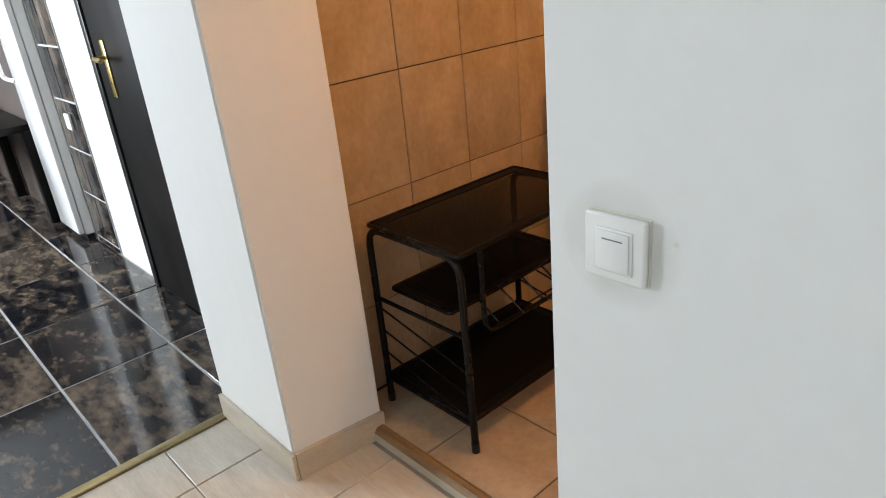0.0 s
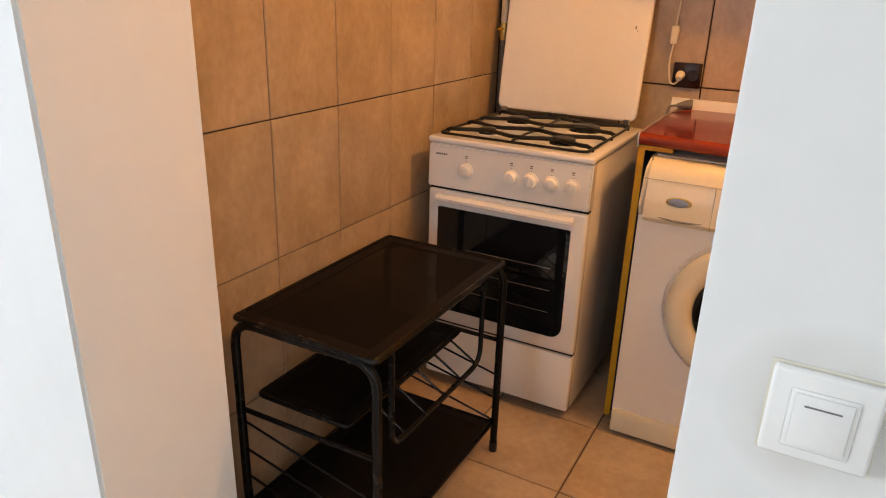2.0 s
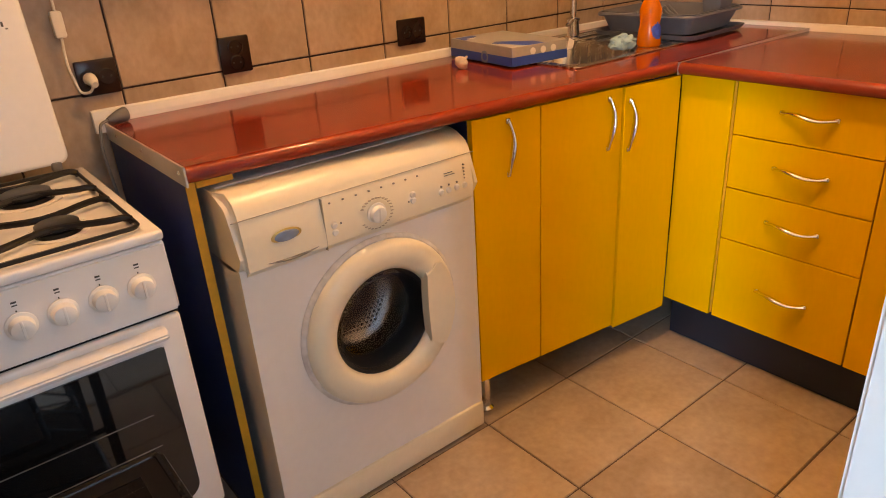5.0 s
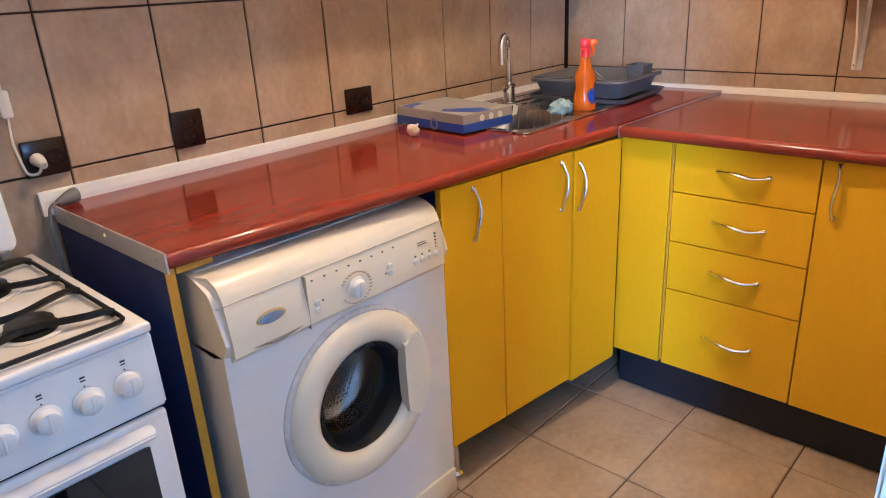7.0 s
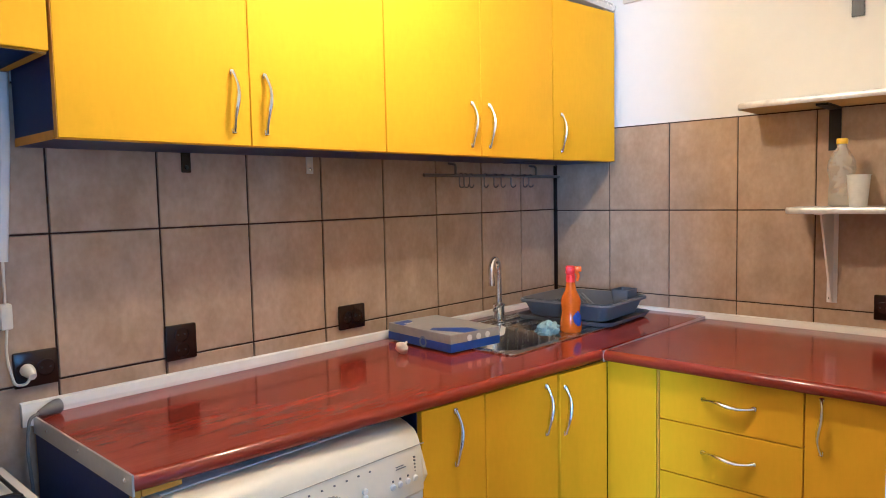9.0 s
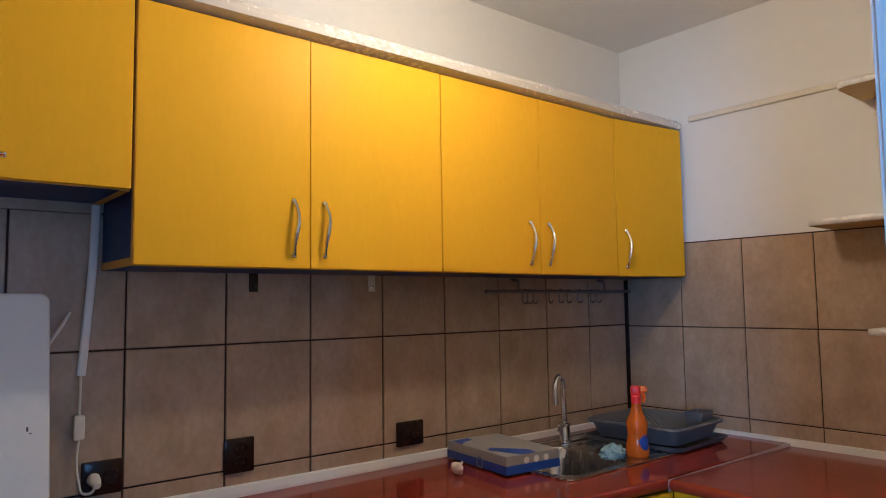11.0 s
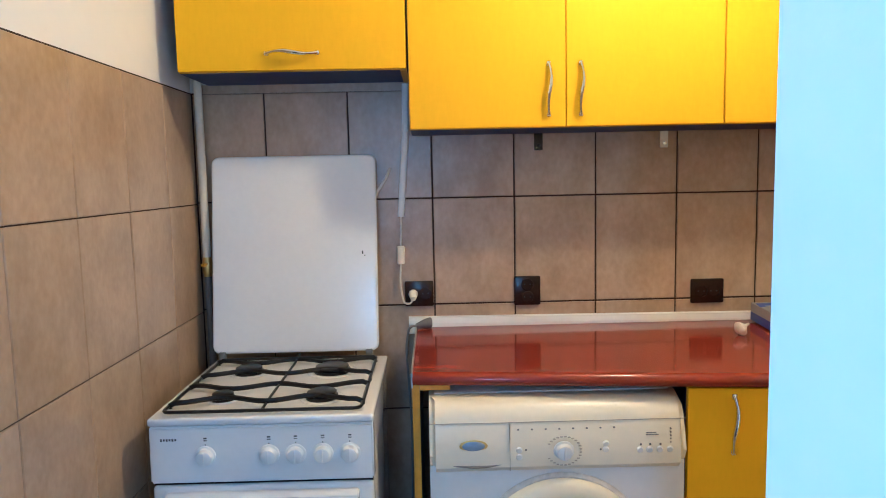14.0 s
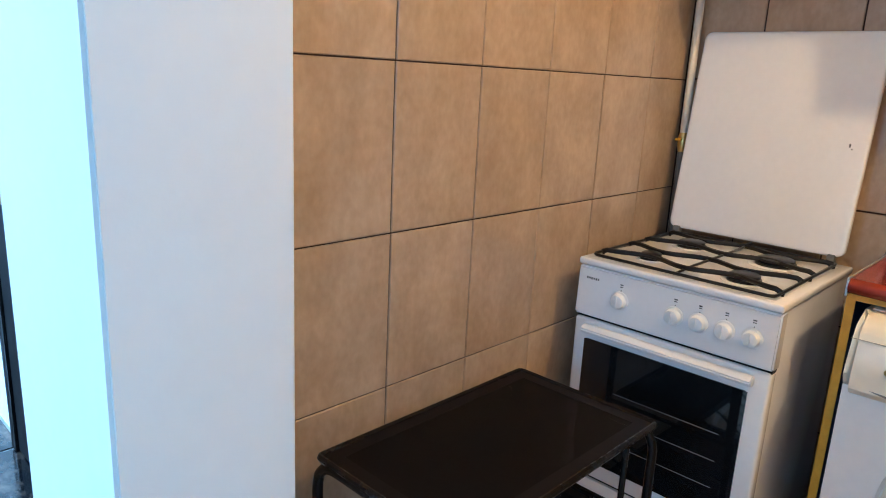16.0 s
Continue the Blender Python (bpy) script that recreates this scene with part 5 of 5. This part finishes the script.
# ---------------------------------------------------------------- shelves on the right wall


def shelf(label, y0, x0, z, black, y=-1.098):
    s = thing("wall_shelf", label, "shelf", group="wall shelves")
    o = []
    r = 0.05
    for i in range(7):
        a = radians(90 + 15 * i)
        o.append((x0 + r + r * math.cos(a), y0 - r + r * math.sin(a)))
    o += [(x0, -1.570), (ROOM_X - 0.001, -1.570), (ROOM_X - 0.001, y0)]
    part("board", prism(o, z - 0.018, z - 0.002), "shelf_board", s, "yellowish board", smooth=False)
    part("covering", prism([(x, y) for x, y in o], z - 0.002, z), "foil", s, smooth=False)
    part("edging", sweep([(x - 0.001, y, z - 0.0095) for x, y in o[:8]], 0.0035, 8, flat=2.9), "foil", s, "silver foil edging")
    if black:
        part("bracket", box(ROOM_X - 0.008, y - 0.018, z - 0.16, ROOM_X - 0.001, y + 0.018, z - 0.019), "black", s, "black metal bracket", smooth=False)
        part("bracket_arm", box(x0 + 0.06, y - 0.018, z - 0.026, ROOM_X - 0.009, y + 0.018, z - 0.0185), "black", s, smooth=False)
    else:
        bm = box(ROOM_X - 0.004, y - 0.016, z - 0.325, ROOM_X - 0.001, y + 0.016, z - 0.019, 0.001, 1)
        bk = part("bracket", bm, "white_plastic", s, "white pressed-steel bracket")
        part("bracket_arm", box(x0 + 0.05, y - 0.014, z - 0.024, ROOM_X - 0.005, y + 0.014, z - 0.0185), "white_plastic", s, smooth=False)
        bm = profile_x([(0, 0), (0.0, -0.30), (-0.012, -0.30), (-0.150, -0.005), (-0.15, 0)], -0.003, 0.003)
        part("gusset", bm, "white_plastic", s, m=pose(ROOM_X - 0.0045, y, z - 0.0195, 0, 0, -90), smooth=False)
        for q in (0.06, 0.24, 0.31):
            part("screw", lathe([(0, 0), (0.004, 0), (0.003, 0.002), (0, 0.0025)], 8), "grey_rubber", bk, m=pose(ROOM_X - 0.004, y + 0.008, z - q, 0, -90, 0))


shelf("lower foil-edged wall shelf on a white bracket", -1.005, 2.545, 1.318, False)
shelf("middle foil-edged wall shelf on a black bracket", -0.850, 2.545, 1.662, True)
shelf("upper foil-edged wall shelf on a black bracket", -0.960, 2.545, 2.085, True, -1.157)
pb = thing("plastic_bottle", "clear empty plastic bottle with yellow cap", "bottle", pose(2.635, -1.150, 1.319))
part("body", lathe([(0, 0.0), (0.030, 0.0), (0.036, 0.006), (0.037, 0.05), (0.033, 0.075), (0.036, 0.095), (0.041, 0.115), (0.038, 0.143), (0.024, 0.170), (0.014, 0.184), (0.013, 0.197), (0, 0.197)], 28), "clear_plastic", pb)
part("cap", lathe([(0.0155, 0.195), (0.0165, 0.198), (0.0165, 0.209), (0.015, 0.212), (0, 0.212)], 24), "yellow_cap", pb, "yellow screw cap")
pc = thing("plastic_cup", "frosted white plastic cup on the shelf", "cup", pose(2.600, -1.205, 1.319))
part("cup", lathe([(0, 0.0), (0.024, 0.0), (0.032, 0.095), (0.0335, 0.096), (0.033, 0.098), (0.031, 0.097), (0.023, 0.004), (0, 0.003)], 28), "translucent", pc)

# ---------------------------------------------------------------- light switch and lamp
sw = thing("light_switch", "white square light switch on the hall wall", "light switch", pose(1.138, FRONT_OUT - 0.0005, 0.934))
pt_ = part("plate", box(-0.042, -0.010, -0.042, 0.042, 0, 0.042, 0.004, 3), "white_plastic", sw)
part("inner_frame", box(-0.026, -0.0115, -0.030, 0.026, -0.009, 0.026, 0.002, 2), "white_plastic", pt_)
part("rocker", box(-0.022, -0.0135, -0.026, 0.022, -0.011, 0.023, 0.0015, 2), "white_plastic", pt_)
part("mark", box(-0.014, -0.0140, 0.012, 0.014, -0.0134, 0.0135), "grey_rubber", pt_, smooth=False)
# beige film fading outwards, and a thin cream rim at the plate
part("hand_grime", box(-0.098, -0.0006, -0.098, 0.098, -0.0002, 0.098), "grime", pt_, "faint beige film on the wall round the switch", smooth=False)
part("smudge", box(-0.044, -0.0008, -0.045, 0.044, -0.0001, 0.044), "cord", pt_, "thin cream rim round the switch", smooth=False)
solid("wall_plug_hole", lathe([(0.003, 0), (0.003, 0.0008), (0.0015, 0.001), (0, 0.0002)], 10), "cord", "small nail hole in the plaster", "hole", m=pose(1.2115, FRONT_OUT - 0.0003, 0.955, 90, 0, 0))

lamp = thing("ceiling_lamp", "plain ceiling lamp holder with a warm bulb", "ceiling lamp", pose(1.36, -0.78, CEIL - 0.065))
part("rose", lathe([(0, 0.065), (0.05, 0.065), (0.045, 0.045), (0.02, 0.035), (0, 0.035)], 24), "white_plastic", lamp)
part("cord", sweep([(0, 0, 0.037), (0, 0, -0.11)], 0.004, 8), "white_plastic", lamp)
part("holder", lathe([(0.008, -0.105), (0.018, -0.11), (0.02, -0.14), (0.018, -0.156), (0, -0.156)], 20), "white_plastic", lamp)
part("bulb", lathe([(0.0, -0.157), (0.018, -0.159), (0.036, -0.176), (0.045, -0.200), (0.045, -0.210), (0.036, -0.235), (0.016, -0.250), (0, -0.252)], 28), "bulb", lamp, "glowing globe bulb")

# ---------------------------------------------------------------- marble-floored room
WY_ = -1.561
dd = thing("door_1", "black panelled door with brass handle", "door", pose(-1.525, WY_, HALL_Z), kind="structure")
part("leaf", box(0.05, -0.025, 0.005, 0.93, -0.001, 2.03, 0.004), "door_dark", dd)
part("frame", box(0.0, -0.035, 0.0, 0.048, -0.001, 2.09, 0.005), "door_dark", dd)
part("frame", box(0.932, -0.035, 0.0, 0.98, -0.001, 2.09, 0.005), "door_dark", dd)
pl_ = part("handle_plate", box(0.155, -0.031, 0.885, 0.195, -0.0255, 1.105, 0.003), "brass", dd, "brass door plate")
part("handle", sweep(bend([(0.175, -0.03, 1.04), (0.175, -0.075, 1.04), (0.285, -0.078, 1.04)], 0.02), 0.009, 10), "brass", pl_, "brass lever")
part("keyhole", lathe([(0, 0), (0.005, 0), (0.005, 0.001), (0, 0.001)], 10), "black", pl_, m=pose(0.175, -0.031, 0.94, 90, 0, 0))
pan = thing("wall_tile_strip", "dark glossy wall tiles with white joints", "wall tiles", pose(-2.39, WY_, HALL_Z), kind="structure")
part("backing", box(0.0, -0.006, 0.0, 0.34, -0.001, 2.0), "marble_grout", pan, smooth=False)
lay_tiles(pan, [0.0, 0.17, 0.34], [0.0, 0.035, 0.29, 0.535, 0.79, 1.05, 1.305, 1.56, 1.815, 2.0], lambda u, v: pose(u, -0.005, v, 90, 0, 0), "marble", gap=0.010)
so = thing("wall_socket", "white wall socket on dark tiles", "socket", pose(-2.215, WY_ - 0.012, 0.645))
part("plate", box(-0.04, -0.014, -0.04, 0.04, 0, 0.04, 0.004), "white_plastic", so)
part("outlet", lathe([(0.02, 0), (0.02, 0.002), (0.017, 0.0005), (0, 0.0005)], 18), "white_plastic", so, m=pose(0, -0.014, 0, 90, 0, 0))
fg = thing("white_cabinet", "narrow white glossy cabinet with moulded handle", "cabinet", pose(-2.80, WY_ - 0.001, HALL_Z))
part("body", box(0.0, -0.05, 0.03, 0.35, 0.0, 2.10, 0.008, 3), "enamel", fg)
dfr = part("door", box(0.0, -0.085, 0.04, 0.35, -0.053, 2.08, 0.010, 3), "enamel", fg)
part("handle", sweep(bend([(0.03, -0.085, 0.86), (-0.02, -0.125, 0.88), (-0.02, -0.125, 1.06), (0.03, -0.085, 1.08)], 0.03), 0.012, 10), "white_plastic", dfr)
part("foot_rail", box(0.01, -0.045, 0.0, 0.34, -0.005, 0.031), "black", fg)
tb = thing("side_table", "dark wooden low table against the wall", "table", pose(-4.70, -2.16, HALL_Z))
part("tabletop", box(0, 0, 0.56, 1.75, 0.56, 0.60, 0.004), "door_dark", tb)
for x in (0.03, 0.88, 1.72):
    for y in (0.03, 0.53):
        part("leg", box(x - 0.03, y - 0.03, 0, x + 0.03, y + 0.03, 0.56, 0.003), "door_dark", tb)
part("apron", box(0.06, 0.02, 0.42, 1.69, 0.05, 0.56), "door_dark", tb, smooth=False)
wb = thing("water_bottle", "teal plastic water bottle on the table", "bottle", pose(-4.25, -1.95, HALL_Z + 0.601))
part("body", lathe([(0, 0), (0.04, 0), (0.042, 0.01), (0.042, 0.17), (0.03, 0.22), (0.014, 0.25), (0, 0.25)], 20), "teal", wb)
part("cap", lathe([(0.016, 0.25), (0.016, 0.275), (0, 0.276)], 16), "label_blue", wb)
ex = thing("power_strip", "white power strip on the table", "power strip", pose(-3.95, -1.85, HALL_Z + 0.601))
part("housing", box(0, 0, 0, 0.28, 0.06, 0.045, 0.006), "white_plastic", ex)
for i in range(4):
    part("outlet", lathe([(0.02, 0), (0.02, 0.002), (0.016, 0.0005), (0, 0.0005)], 14), "white_plastic", ex, m=pose(0.045 + 0.06 * i, 0.03, 0.045))
solid("hanging_cord", sweep([(-4.60, -2.75, CEIL), (-4.55, -2.75, 1.9), (-4.35, -2.75, 1.25)], 0.006, 6), "cord", "white cord hanging from the ceiling", "cable")

# ---------------------------------------------------------------- tiles, last
AX = 0.728
back_x = lines(AX, 0.2547, -0.0, ROOM_X - 0.001)
rows_b = [0.004, 0.304, 0.640, 0.976, 1.3105, TILE_TOP - 0.003]
lay_tiles(wall_back, back_x, rows_b, lambda u, v: pose(u, G + 0.002, v, 90, 0, 0), "wall_tile", gap=0.005, skip=lambda u, v: v < 0.62 and u > 0.8)
left_y = lines(-1.231, 0.2505, FRONT_IN + 0.021, -0.001)
rows_l = [0.004, 0.293, 0.629, 0.967, 1.306, TILE_TOP - 0.003]
lay_tiles(wall_left, left_y, rows_l, lambda u, v: pose(-G - 0.002, u, v, 90, 0, 90), "wall_tile", gap=0.003)
right_y = lines(-0.262, 0.2600, -1.572, -0.001)
rows_r = [0.640, 0.970, 1.305, TILE_TOP - 0.003]
lay_tiles(wall_right, [-y for y in right_y][::-1], rows_r, lambda u, v: pose(ROOM_X + G + 0.002, -u, v, 90, 0, -90), "wall_tile")
floor_ob, hall_ob, marble_ob = (bpy.data.objects[n] for n in ("floor", "floor_hall", "floor_marble_room"))
lay_tiles(floor_ob, lines(1.648, 0.3265, 0.0, ROOM_X), lines(-0.602, 0.332, FRONT_IN + 0.012, 0.0), lambda u, v: pose(u, v, -0.006), "floor_tile", gap=0.005)
lay_tiles(hall_ob, lines(0.245, 0.333, -0.31, 3.39), lines(-1.60, 0.45, -4.59, -1.602), lambda u, v: pose(u, v, HALL_Z - 0.006), "hall_tile", gap=0.004)
lay_tiles(marble_ob, lines(-0.36, 0.58, -5.39, -0.346), lines(-2.17, 0.40, -4.59, -1.565), lambda u, v: pose(u, v, HALL_Z - 0.006), "marble", gap=0.009)
